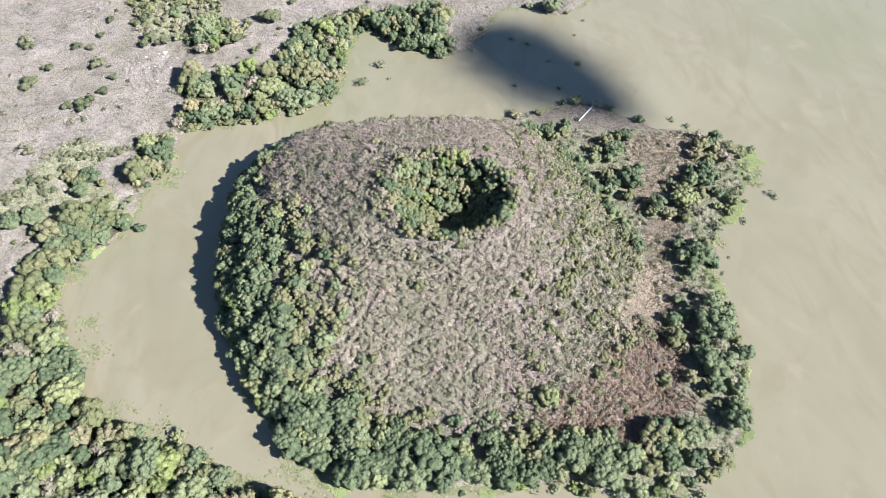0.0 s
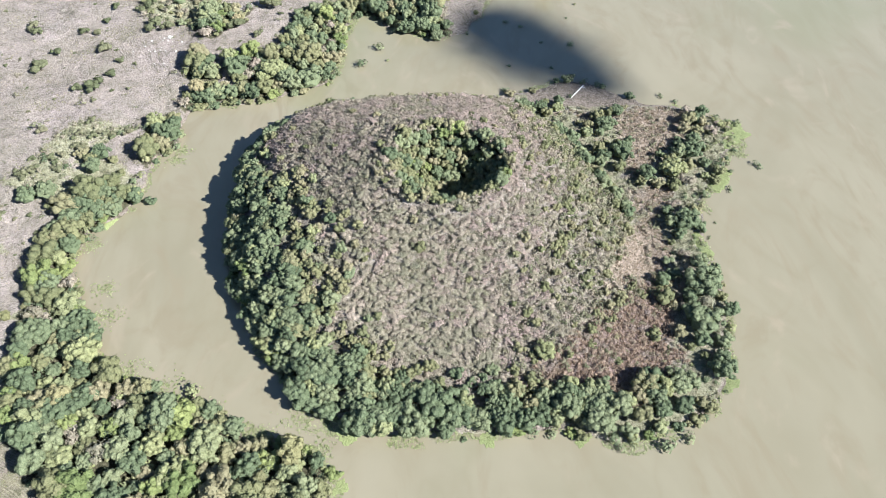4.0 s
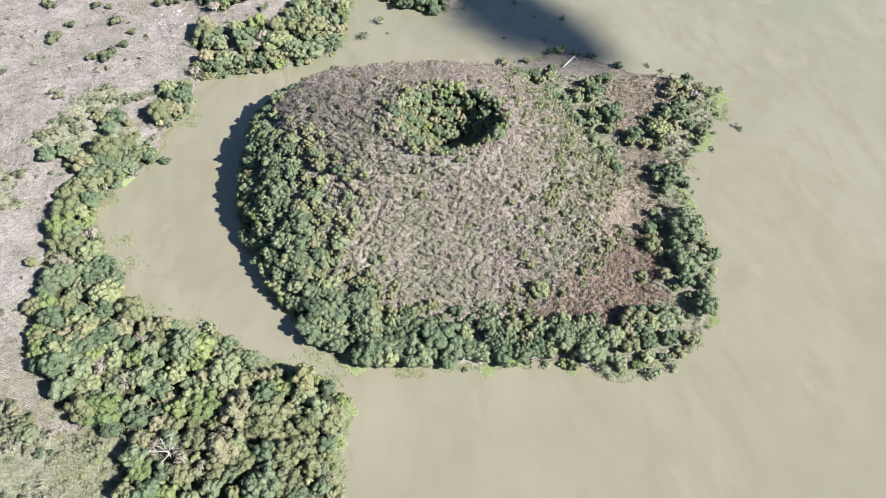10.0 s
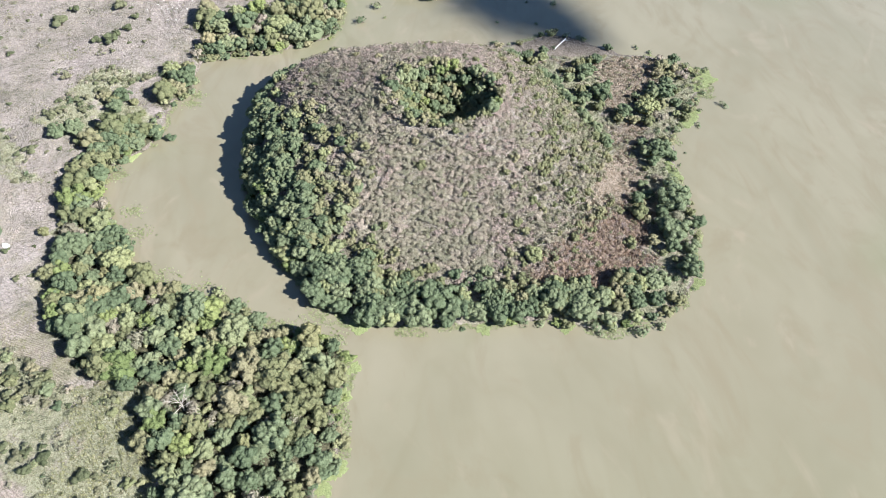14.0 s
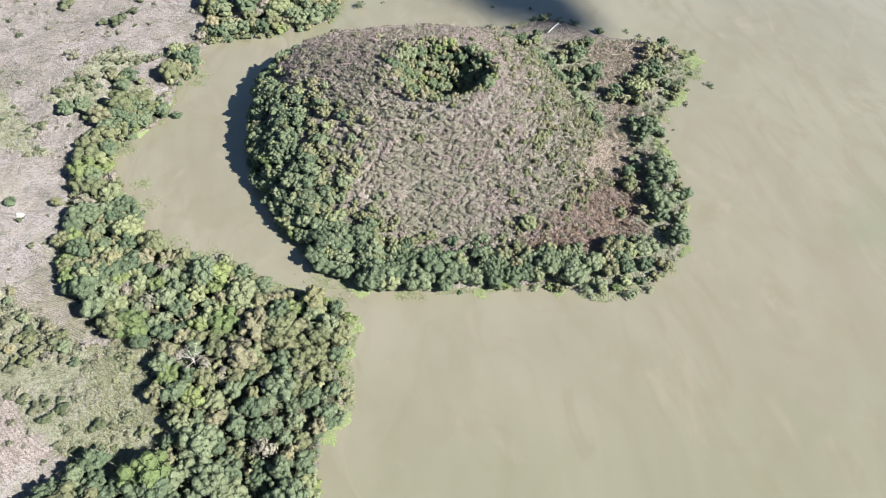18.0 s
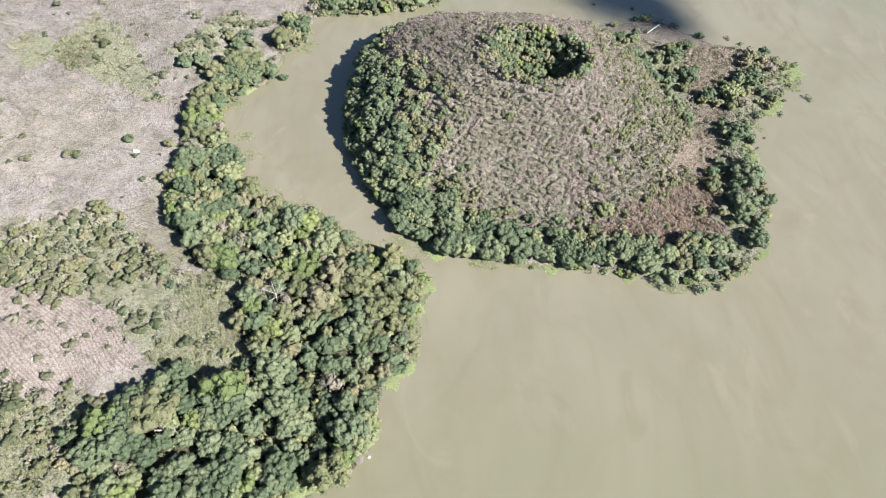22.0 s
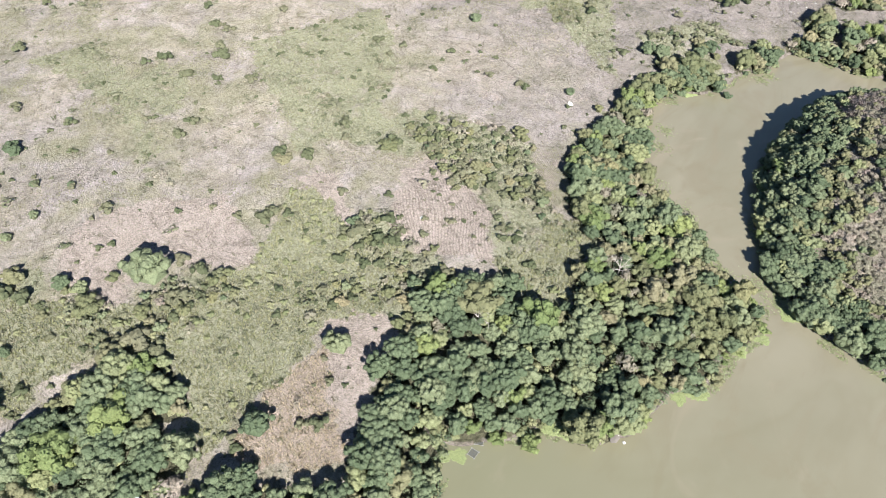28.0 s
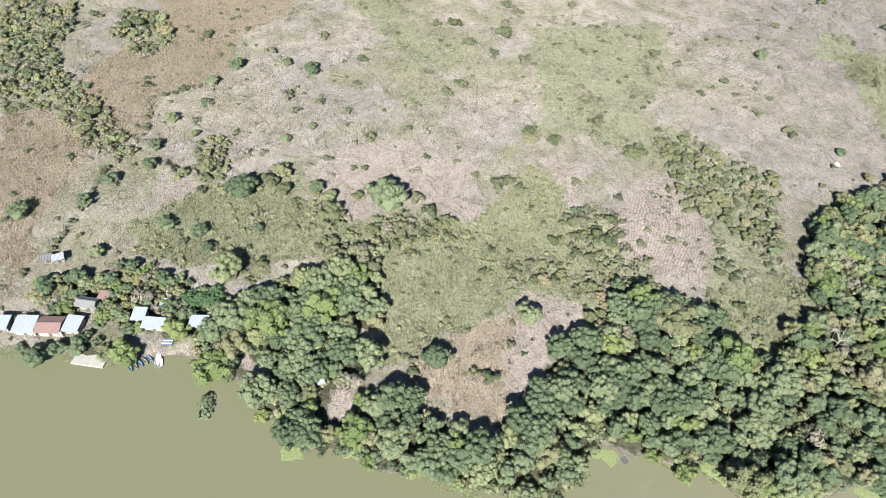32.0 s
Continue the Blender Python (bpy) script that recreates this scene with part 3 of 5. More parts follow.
# first channel: litter with tree shade in its colour; then brush, shore mud
attach(ground_mesh, "shaded_litter", np.stack([np.clip(COVER["woods"] + 0.8 * COVER["grove"] + 0.3 * COVER["thin_woods"] + on_isle * (CONE_D > 0) * np.where(from_crater < CRATER_R, 0.9, 0.36), 0, 1) * (1 - COVER["brush"]) * (1 - COVER["tan"]) * (1 - COVER["bare"]), np.maximum(COVER["brush"], on_isle * 0.3 * (CONE_D < 0) * (1 - COVER["tan"])), shore_mud, np.ones(XX.shape)], -1), "FLOAT_COLOR")
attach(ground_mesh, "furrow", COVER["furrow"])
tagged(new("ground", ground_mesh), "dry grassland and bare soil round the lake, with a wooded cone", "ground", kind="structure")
water_mesh = mesh_of("water", [(-4000, -4000, 0), (4000, -4000, 0), (4000, 4000, 0), (-4000, 4000, 0)], [(0, 1, 2, 3)], WATER)
tagged(new("water", water_mesh), "still silty tan-green lake water", "water", kind="structure")

# ---- plants ----
def ico(level=1):
    bm = bmesh.new()
    bmesh.ops.create_icosphere(bm, subdivisions=level, radius=1.0)
    v = np.array([x.co for x in bm.verts])
    f = np.array([[x.index for x in t.verts] for t in bm.faces])
    bm.free()
    return v, f


ICO1, ICO2 = ico(1), ico(2)
LOBE = ICO1[0], ICO1[1][ICO1[0][ICO1[1]].mean(1)[:, 2] > -0.4]


def turned(r, n):
    """n random unit vectors."""
    v = r.normal(size=(n, 3))
    return v / np.linalg.norm(v, axis=1)[:, None]


def cards(centre, normal, size, r, long=1.0, points=5):
    """Small ragged leaf clumps: one five-cornered bent card for each centre."""
    n = len(centre)
    side = np.cross(normal, turned(r, n))
    side /= np.linalg.norm(side, axis=1)[:, None] + 1e-9
    up = np.cross(normal, side)
    angle = np.arange(points) / points * 2 * np.pi + r.uniform(0, 6, (n, 1))
    reach = r.uniform(0.55, 1.1, (n, points)) * np.reshape(size, (-1, 1))
    v = centre[:, None] + (np.cos(angle) * reach)[..., None] * side[:, None] * long + (np.sin(angle) * reach)[..., None] * up[:, None]
    v = v + normal[:, None] * (r.uniform(-0.35, 0.1, (n, points)) * np.reshape(size, (-1, 1)))[..., None]
    f = np.arange(n * points).reshape(n, points)
    return v.reshape(-1, 3), f.tolist()


def join(parts):
    """One list of corners and faces from several."""
    verts, faces, k = [], [], 0
    for v, f in parts:
        verts.append(np.asarray(v))
        faces += [[i + k for i in t] for t in f]
        k += len(v)
    return np.concatenate(verts), faces


def limb(a, b, ra, rb, sides=5):
    """A tapered limb from a to b."""
    a, b = np.array(a, float), np.array(b, float)
    way = (b - a) / (np.linalg.norm(b - a) + 1e-9)
    side = np.cross(way, (0.3, 0.5, 0.8) if abs(way[2]) > 0.9 else (0, 0, 1))
    side /= np.linalg.norm(side)
    up = np.cross(way, side)
    angle = np.arange(sides) / sides * 2 * np.pi
    ring = np.cos(angle)[:, None] * side + np.sin(angle)[:, None] * up
    v = np.concatenate([a + ring * ra, b + ring * rb])
    f = [[i, (i + 1) % sides, sides + (i + 1) % sides, sides + i] for i in range(sides)] + [list(range(2 * sides - 1, sides - 1, -1))]
    return v, f


def crown_lobes(r, lobes, flat, height, lobe_size, leaves, leaf_size, core=(0.78, 0.98)):
    """A crown one metre in radius: bumpy lobes, each under a coat of leaf clumps."""
    parts = []
    skew = r.uniform(0.8, 1.15, 2)
    if lobes > 6:
        v, f = LOBE
        parts.append((v * np.array([0.78 * skew[0], 0.78 * skew[1], flat * 0.8]) * r.uniform(0.85, 1.05, (len(v), 1)) + np.array([0, 0, height]), f.tolist()))
    for k in range(lobes):
        a, rad = k * 2.4 + r.uniform(-0.8, 0.8), min(0.92, math.sqrt((k + 0.4) / lobes) * 0.84 + r.uniform(-0.12, 0.1))
        c = np.array([math.cos(a) * rad * skew[0], math.sin(a) * rad * skew[1], height + flat * math.sqrt(max(0.0, 1 - rad * rad)) * r.uniform(0.6, 1.15)])
        s = lobe_size * r.uniform(0.7, 1.35)
        if lobes > 4:
            v, f = LOBE
            parts.append((v * s * np.array([1, 1, 0.85]) * r.uniform(*core, (len(v), 1)) + c, f.tolist()))
        d = turned(r, leaves)
        d[:, 2] = np.abs(d[:, 2]) - 0.2
        d /= np.linalg.norm(d, axis=1)[:, None]
        at = c + d * s * r.uniform(0.84, 1.08, (leaves, 1)) * np.array([1, 1, 0.9])
        whole = at - np.array([0, 0, height * 0.55])
        tilt = 0.45 * d + 0.75 * whole / np.linalg.norm(whole, axis=1)[:, None] + 0.16 * r.normal(size=d.shape)
        parts.append(cards(at, tilt / np.linalg.norm(tilt, axis=1)[:, None], r.uniform(0.6, 1.3, leaves) * leaf_size, r, 1.0, 4))
    return join(parts)


def trunk_and_limbs(r, height, count=4, radius=0.075):
    parts = [limb((0, 0, -0.15), (r.uniform(-0.05, 0.05), r.uniform(-0.05, 0.05), height * 0.55), radius * 1.25, radius * 0.8, 6)]
    for k in range(count):
        a = k * 6.283 / count + r.uniform(-0.5, 0.5)
        parts.append(limb((0, 0, height * 0.5), (math.cos(a) * 0.5, math.sin(a) * 0.5, height * r.uniform(0.95, 1.25)), radius * 0.6, radius * 0.2, 4))
    return join(parts)


def bare_crown(r, limbs=7, twigs=46, leaves=26, leaf_size=0.15):
    """An almost leafless crown one metre in radius: splayed limbs, thin twigs, a few leaf clumps."""
    wood, at = [], []
    for k in range(limbs):
        a, out = k * 2.4 + r.uniform(-0.3, 0.3), r.uniform(0.35, 0.95)
        tip = np.array([math.cos(a) * out, math.sin(a) * out, r.uniform(1.0, 1.5) - 0.35 * out])
        wood.append(limb((0, 0, 0.25), tip, 0.035, 0.008, 3))
        for _ in range(twigs // limbs):
            k0 = r.uniform(0.4, 1.0)
            p = np.array([0, 0, 0.25]) * (1 - k0) + tip * k0
            q = p + r.normal(size=3) * 0.22 + np.array([0, 0, 0.1])
            wide = np.cross(q - p, turned(r, 1)[0]) * 0.07
            wood.append((np.array([p - wide, p + wide, q]), [[0, 1, 2]]))
            at.append(q)
    at = np.array(at)
    pick = at[r.integers(0, len(at), leaves)] + r.normal(size=(leaves, 3)) * 0.1
    out = pick - np.array([0, 0, 0.35]) + 0.35 * r.normal(size=(leaves, 3))
    return join(wood), cards(pick, out / np.linalg.norm(out, axis=1)[:, None], r.uniform(0.6, 1.3, leaves) * leaf_size, r, 1.6, 4)


def part(name, data, parent, label=""):
    ob = new(name, data)
    ob.parent = parent
    if label:
        tagged(ob, label)
    return ob


KINDS = {}


def plant_kind(name, label, category, group, meshes, young=()):
    """Registers a kind of plant: for each variant the named meshes of its parts, grown and young."""
    KINDS[name] = dict(label=label, category=category, group=group, meshes=meshes + list(young), grown=len(meshes), places=[])


def variants(count, seed, build):
    return [build(np.random.default_rng(seed + k)) for k in range(count)]


def broadleaf(leaf, lobes, flat, height, size, leaves, leaf_size, bark=BARK, limbs=4, core=(0.78, 0.98)):
    def build(r):
        return [("trunk", mesh_of("trunk", *trunk_and_limbs(r, height, limbs), bark)), ("crown", mesh_of("crown", *crown_lobes(r, lobes, flat, height, size, leaves, leaf_size, core), leaf))]
    return build


def leafless(leaf, bark, leaves, leaf_size=0.15, limbs=7, twigs=46):
    def build(r):
        wood, foliage = bare_crown(r, limbs, twigs, leaves, leaf_size)
        trunk = join([limb((0, 0, -0.15), (0, 0, 0.3), 0.06, 0.045, 5), wood])
        return [("trunk", mesh_of("trunk", *trunk, bark)), ("crown", mesh_of("crown", *foliage, leaf))]
    return build


plant_kind("broadleaf_tree", "leafy green broadleaf tree with a lumpy crown by the lake", "tree", "broadleaf trees", variants(5, 10, broadleaf(LEAF, 18, 0.66, 0.45, 0.29, 26, 0.062)), variants(4, 14, broadleaf(LEAF, 9, 0.66, 0.45, 0.37, 19, 0.08)))
plant_kind("olive_tree", "dull olive-green tree with a loose thinning crown", "tree", "olive-green trees", variants(4, 30, broadleaf(LEAF_OLIVE, 17, 0.64, 0.45, 0.29, 26, 0.063)), variants(4, 34, broadleaf(LEAF_OLIVE, 9, 0.64, 0.45, 0.37, 18, 0.08)))
plant_kind("lime_tree", "bright yellow-green leafy tree", "tree", "yellow-green trees", variants(2, 50, broadleaf(LEAF_LIME, 17, 0.64, 0.45, 0.29, 26, 0.063)))
plant_kind("yellowing_tree", "tree with yellowing olive-gold dry-season leaves", "tree", "yellowing trees", variants(3, 270, broadleaf(LEAF_GOLD, 16, 0.64, 0.45, 0.3, 24, 0.065)))
plant_kind("dry_tree", "grey-brown dry-season tree with thin withered leaves", "tree", "dry trees", variants(5, 70, broadleaf(LEAF_DRY, 6, 0.4, 0.4, 0.44, 36, 0.105, BARK_PALE, 3, (0.5, 0.75))))
plant_kind("pale_tree", "pale pinkish-grey bare tree on the upper slope", "tree", "pale trees", variants(5, 170, leafless(LEAF_PALE, TWIG, 150, 0.1)))
plant_kind("round_tree", "round-crowned dark green tree standing alone", "tree", "round trees", variants(4, 150, broadleaf(LEAF, 30, 0.75, 0.4, 0.23, 24, 0.052)))
plant_kind("spreading_tree", "wide spreading broadleaf tree with a lumpy many-lobed crown", "tree", "spreading trees", variants(4, 210, broadleaf(LEAF, 38, 0.6, 0.45, 0.195, 22, 0.044, limbs=6)))
plant_kind("field_bush", "rounded dark olive bush in dry pasture", "shrub", "field bushes", variants(4, 230, broadleaf(LEAF_BUSH, 6, 0.45, 0.35, 0.42, 13, 0.14, limbs=2)))
plant_kind("shrub", "low green-grey shrub in dry grass", "shrub", "shrubs", variants(4, 90, broadleaf(LEAF_SHRUB, 4, 0.35, 0.3, 0.46, 13, 0.18, limbs=2)))
plant_kind("green_shrub", "low dark green leafy bush", "shrub", "green bushes", variants(3, 110, broadleaf(LEAF, 4, 0.4, 0.35, 0.5, 24, 0.17, limbs=3)))
plant_kind("low_weed", "low grey-green weed in trampled dry pasture", "weed", "pasture weeds", variants(5, 250, broadleaf(LEAF_WEED, 3, 0.3, 0.15, 0.5, 7, 0.24, limbs=1)))
LEAF_GLADE = leaf_material("leaf_glade", (0.0, (0.185, 0.200, 0.105)), (0.5, (0.232, 0.240, 0.132)), (1.0, (0.285, 0.280, 0.165)))
plant_kind("dry_bush", "low grey-brown dry bush under bare trees", "shrub", "dry bushes", variants(4, 310, broadleaf(LEAF_DRY, 4, 0.3, 0.3, 0.48, 15, 0.17, BARK_PALE, limbs=2)))
plant_kind("glade_bush", "low yellow-green bush in a rough grassy glade", "shrub", "glade bushes", variants(4, 290, broadleaf(LEAF_GLADE, 5, 0.35, 0.25, 0.44, 14, 0.16, limbs=2)))
plant_kind("rust_bush", "reddish-brown withered bush on dry ground", "shrub", "withered bushes", variants(3, 130, leafless(LEAF_RUST, TWIG, 90, 0.12, 6, 30)))


def sow(kind, x, y, radius, tall=1.0, sink=0.0, special=False):
    KINDS[kind]["places"].append((x, y, radius, tall, sink, special))


def scatter(test, box, gap, r, tries=None):
    """Places in a box at least gap apart, where test says so."""
    x0, y0, x1, y1 = box
    n = tries or int((x1 - x0) * (y1 - y0) / gap ** 2 * 6)
    px, py = r.uniform(x0, x1, n), r.uniform(y0, y1, n)
    ok = test(px, py)
    taken, out = {}, []
    for x, y in zip(px[ok], py[ok]):
        i, j = int(x // gap), int(y // gap)
        if any((x - a) ** 2 + (y - b) ** 2 < gap * gap for u in (-1, 0, 1) for v in (-1, 0, 1) for a, b in taken.get((i + u, j + v), ())):
            continue
        taken.setdefault((i, j), []).append((x, y))
        out.append((x, y))
    return out


def over(*kinds, least=0.5):
    grid = np.maximum.reduce([COVER[k] for k in kinds])
    return lambda x, y: (sample(grid, x, y) > least) & clear(x, y)


CLEARINGS = []


def clear(x, y):
    ok = np.ones(np.shape(x), bool)
    for cx, cy, cr in CLEARINGS:
        ok &= (x - cx) ** 2 + (y - cy) ** 2 > cr * cr
    return ok

# houses, yards and paths stay free of plants
CLEARINGS += [(-135, -157.5, 4.2), (-133, -151.7, 4.4), (-131.5, -146.7, 4.2), (-136, -142, 3.4), (-128.4, -129.2, 3.6), (-124.6, -126.6, 4.2), (-121.7, -114.9, 4.2),
              (-122, -108.6, 1.8), (-155.5, -150, 2.6), (-85.5, -87, 6.2), (-121, -142.7, 3.6), (-118, -126, 5.4), (-128.5, -113, 3.5), (-105, -104.5, 4.4), (-112, 13, 5), (-115.6, -130, 2.5)]

# trees and bushes that stand out, each by its place and the radius of its crown
WATER_BUSHES = [(93.1, 175.0, 1.7), (96.7, 174.0, 1.2), (100.1, 174.0, 1.3), (88.1, 153.3, 1.5), (90.9, 153.2, 1.1), (90.9, 149.4, 1.2), (85.0, 148.2, 1.1), (51.2, 58.1, 1.5),
                (100.1, 152.6, 1.6), (88.5, 141.7, 1.2), (49.7, 221.8, 1.9), (26.7, 238.1, 1.3), (32.3, 235.1, 1.2), (25.9, 208.2, 1.1), (41.4, 206.8, 1.1), (39.1, 223.7, 0.8),
                (77.1, 188.8, 1.2), (81.7, 185.5, 1.2), (56.0, 251.2, 0.9), (51.1, 240.8, 0.8), (-23.0, 219.8, 2.6), (-28.2, 209.1, 2.6), (-19.0, 212.5, 1.0), (23.4, 193.0, 1.7),
                (51.2, 197.0, 1.6), (45.5, 188.1, 1.1), (80.2, 127.8, 0.6), (77.0, 121.9, 0.7), (61.1, 64.6, 1.6), (99.0, 172.8, 1.3), (91.9, 172.7, 2.2), (87.5, 151.9, 1.5),
                (50.1, 58.5, 2.4), (55.8, 59.9, 1.8), (39.3, 57.9, 1.4), (-61.8, 73.8, 2.6), (-97.5, -116.1, 2.5), (-57.3, -32.7, 1.7)]
FIELD_TREES = [(-146.3, -56.8, 6.3), (-225.1, -98.6, 2.4), (-224.7, -44.1, 1.5), (-228.5, -71.3, 1.6), (-198.0, -108.1, 1.5), (-185.9, -79.9, 1.6), (-189.0, -70.5, 1.6), (-201.9, -65.2, 1.3), (-212.5, -102.7, 1.5), (-192.6, -100.4, 1.6), (-194.2, -57.1, 1.2), (-125.4, 94.2, 1.8), (-134.4, 33.8, 1.6), (-94.9, -33.6, 3.6), (-159.8, -75.4, 2.6), (-154.4, -72.2, 2.4), (-158.7, -120.1, 3.0), (-153.4, -111.0, 2.6), (-148.7, -94.9, 1.8), (-146.3, -109.8, 2.0), (-195.3, -120.0, 2.6), (-186.6, -122.4, 2.6), (-232.8, -89.2, 3.0), (-221.8, -63.4, 2.9), (-207.8, -114.2, 2.5), (-177.0, -160.2, 3.5), (-175.8, -142.2, 2.9), (-183.4, -134.4, 2.6), (-135.6, -105.5, 4.7), (-89.4, -60.6, 3.8)]
FIELD_TREES += [(-180.2, 101.6, 2.5)]
BIG_TREES = [(-72.1, -76.5, 5.5), (-63.7, -59.3, 5.5), (-91.6, -97.2, 3.8), (-100.2, -94.1, 4.2), (-98.5, -81.7, 4.5), (-89.4, 87.6, 4.4), (-97.2, 134.3, 3.8), (-93.1, 141.0, 3.4),
             (-107.9, 129.7, 3.8), (-58.5, 200.2, 5.5), (-45.8, 197.2, 5.5), (-65.1, 191.1, 4.0), (-76.3, 190.0, 3.4), (-0.6, 226.6, 3.2), (-12.2, 231.6, 4.2), (-84.0, 202.0, 4.0),
             (-89.1, 167.6, 4.4), (44.2, 258.1, 4.5), (-165.2, -97.1, 5.2)]
ISLE_TREES = [(69.0, 103.3, 6.0), (70.6, 126.1, 4.6), (66.6, 90.7, 5.0), (67.8, 77.0, 4.2), (54.8, 170.5, 3.8), (57.6, 157.0, 4.2), (63.4, 146.6, 3.6), (71.8, 148.1, 4.6), (79.8, 156.7, 4.4),
              (51.6, 155.7, 3.0), (85.5, 174.2, 3.0), (34.6, 181.9, 2.6), (28.2, 182.6, 2.6), (40.1, 181.0, 2.4), (60.0, 178.7, 2.6), (-55.0, 104.1, 4.2), (-35.0, 72.2, 4.2), (-33.4, 77.3, 4.0),
              (-22.2, 77.2, 4.0), (-2.4, 68.1, 5.4), (-12.9, 66.3, 4.4), (24.4, 81.0, 3.2), (21.5, 65.0, 3.6), (35.8, 63.5, 4.4), (49.7, 70.2, 3.6), (56.6, 73.5, 4.0), (7.9, 64.1, 3.6), (-27.6, 71.1, 3.6)]
LIME_TREES = [(-106.7, -113.6, 5.0), (-118.0, -133.2, 3.2), (-120.9, -120.9, 3.2), (-86.5, -93.7, 2.6), (-77.3, -85.5, 2.6), (-115.6, -100.1, 3.0), (-86.7, 70.4, 2.4), (-64, -67, 2.0), (-45, -17, 2.4)]
FIELD_BUSHES = [(-278.2, -39, 3.3), (-305.4, -17.9, 2), (-236.3, -2.8, 3), (-238.5, -9.6, 2.3), (-220.8, -3.1, 2.2), (-212.2, 4.2, 2), (-202.5, 12.1, 2.2), (-222.8, 12.5, 3.2), (-243.1, 24.9, 1.5), (-259, 28.3, 2.2), (-236.3, 49, 2), (-218.4, 55.1, 1.4), (-193.5, -21.9, 2.5), (-207.4, -22.9, 1.5), (-162, -39.6, 1.3), (-156.5, -31.2, 1.3), (-163.4, -3, 3), (-156.3, 2.7, 2.5), (-143.4, -19.4, 2.5), (-144.5, 27.4, 2.8), (-156, 17.5, 2), (-133.4, 34.4, 2.4), (-111.9, 32.1, 1.6), (-184.1, 60, 1.6), (-157.2, 145.4, 2.6), (-117.2, -15.7, 2.2), (-95.4, 43.2, 2.6), (-113.1, 189.7, 0.9), (-148, 222.3, 1.2), (-112.5, 242.8, 3), (-90.7, 231.5, 3), (-67.9, 223, 2)]
FIELD_BUSHES += [(-102.3, 251.4, 2.5), (-114.3, 77.6, 1.2), (-166.8, 89.9, 0.8), (-154.3, 143, 2.4), (-140.2, 139, 1), (-167, -88.8, 3.2), (-161.8, -84.6, 2.8), (-129.2, -69.3, 4), (-123.4, -67.6, 3), (-137.8, -46.5, 3), (-145.1, -47.6, 2.4), (-133.6, -54.7, 2.6), (-142.5, -23.1, 3.2), (-142.9, -18.2, 2), (-139.7, -16.7, 2), (-120.4, -5.5, 3.4), (-113.2, -3.6, 3.4), (-119.5, -34.1, 1.4), (-148.9, -28, 1.6), (-136.3, 0.7, 1.8), (-125.8, 9.7, 1.6), (-118, 27.7, 1.6), (-79.4, 20.8, 2), (-195.8, -14.3, 2.2), (-203.2, 13.1, 2.4), (-220.3, -3, 2.6), (-161.5, 21.9, 2.6), (-193.4, 63, 2.4), (-239.1, -75.4, 2.4), (-274.3, -156.1, 3), (-291.9, -160, 3.2), (-273.1, -122.1, 4)]
FIELD_BUSHES += [(-219.2, -139.6, 4), (-211.1, -141.7, 2.6), (-249.4, -160, 3.4), (-263.5, -165.6, 2.6), (-80.5, -49.7, 2.2), (-83.5, -53, 1.6), (-88, -41.3, 1.4), (-91.7, -66.3, 1.6), (-125.0, 27.1, 1.3), (-116.2, 21.3, 0.8), (-110.6, 21.3, 1), (-106.1, 16.5, 1.6), (-103.8, 24.1, 0.8), (-112.0, 11.3, 1.2), (-108.0, 7.2, 1.5), (-116.8, 6.2, 1.2), (-104.2, 19.7, 0.7), (-97.4, 17.3, 0.8), (-115.3, 26.1, 0.7), (-151.6, -116.0, 1.6), (-183.4, -115.7, 1.4), (-229.5, -71.0, 2.1), (-223.5, -44.5, 2.1), (-214.0, -102.9, 1.9), (-198.3, -107.7, 1.7), (-195.1, -94.6, 1.2), (-201.6, -65.1, 1.7), (-193.2, -57.1, 1.4), (-189.1, -70.5, 1.4), (-185.9, -79.3, 1.5), (-209.8, -50.2, 1.5), (-243.6, -54.3, 2.2)]
FIELD_BUSHES += [(-165.3, -62.3, 1.3), (-164.1, -58.9, 1.3), (-223.8, -108.4, 1.6), (-258.8, -96.4, 2.3), (-180.8, -0.8, 1.2), (-145.9, -84.7, 1.2), (-170.3, 78.4, 1.8), (-140.1, 83.1, 1.9), (-137.9, 83.8, 1.9), (-166.6, 65.7, 1.5), (-150.6, 78.9, 1.7), (-120.5, 87.3, 1.2), (-107.7, 228.1, 3.6), (-102.6, 227.2, 3.1), (-122.0, 212.7, 3.1), (-119.2, 190.7, 3.4), (-125.2, 190.1, 2.1), (-140.8, 200.5, 3.6), (-128.6, 166.9, 2.0), (-114.9, 206.6, 1.9), (-115.8, 198.2, 2.1), (-152.1, 226.1, 2.4), (-132.7, 223.5, 2.3), (-128.0, 223.7, 1.7), (-126.7, 230.9, 1.8), (-76.7, 227.5, 3.6), (-65.9, 243.2, 4.6), (-81.2, 240.1, 2.6), (-113.8, 158.6, 2.4), (-118.1, 149.9, 1.5), (-120.3, 142.0, 2.3), (-120.1, 131.2, 1.1)]
FIELD_BUSHES += [(-108.3, 191.7, 1.0), (-117.6, 183.8, 1.2), (-127.1, 146.1, 1.9)]
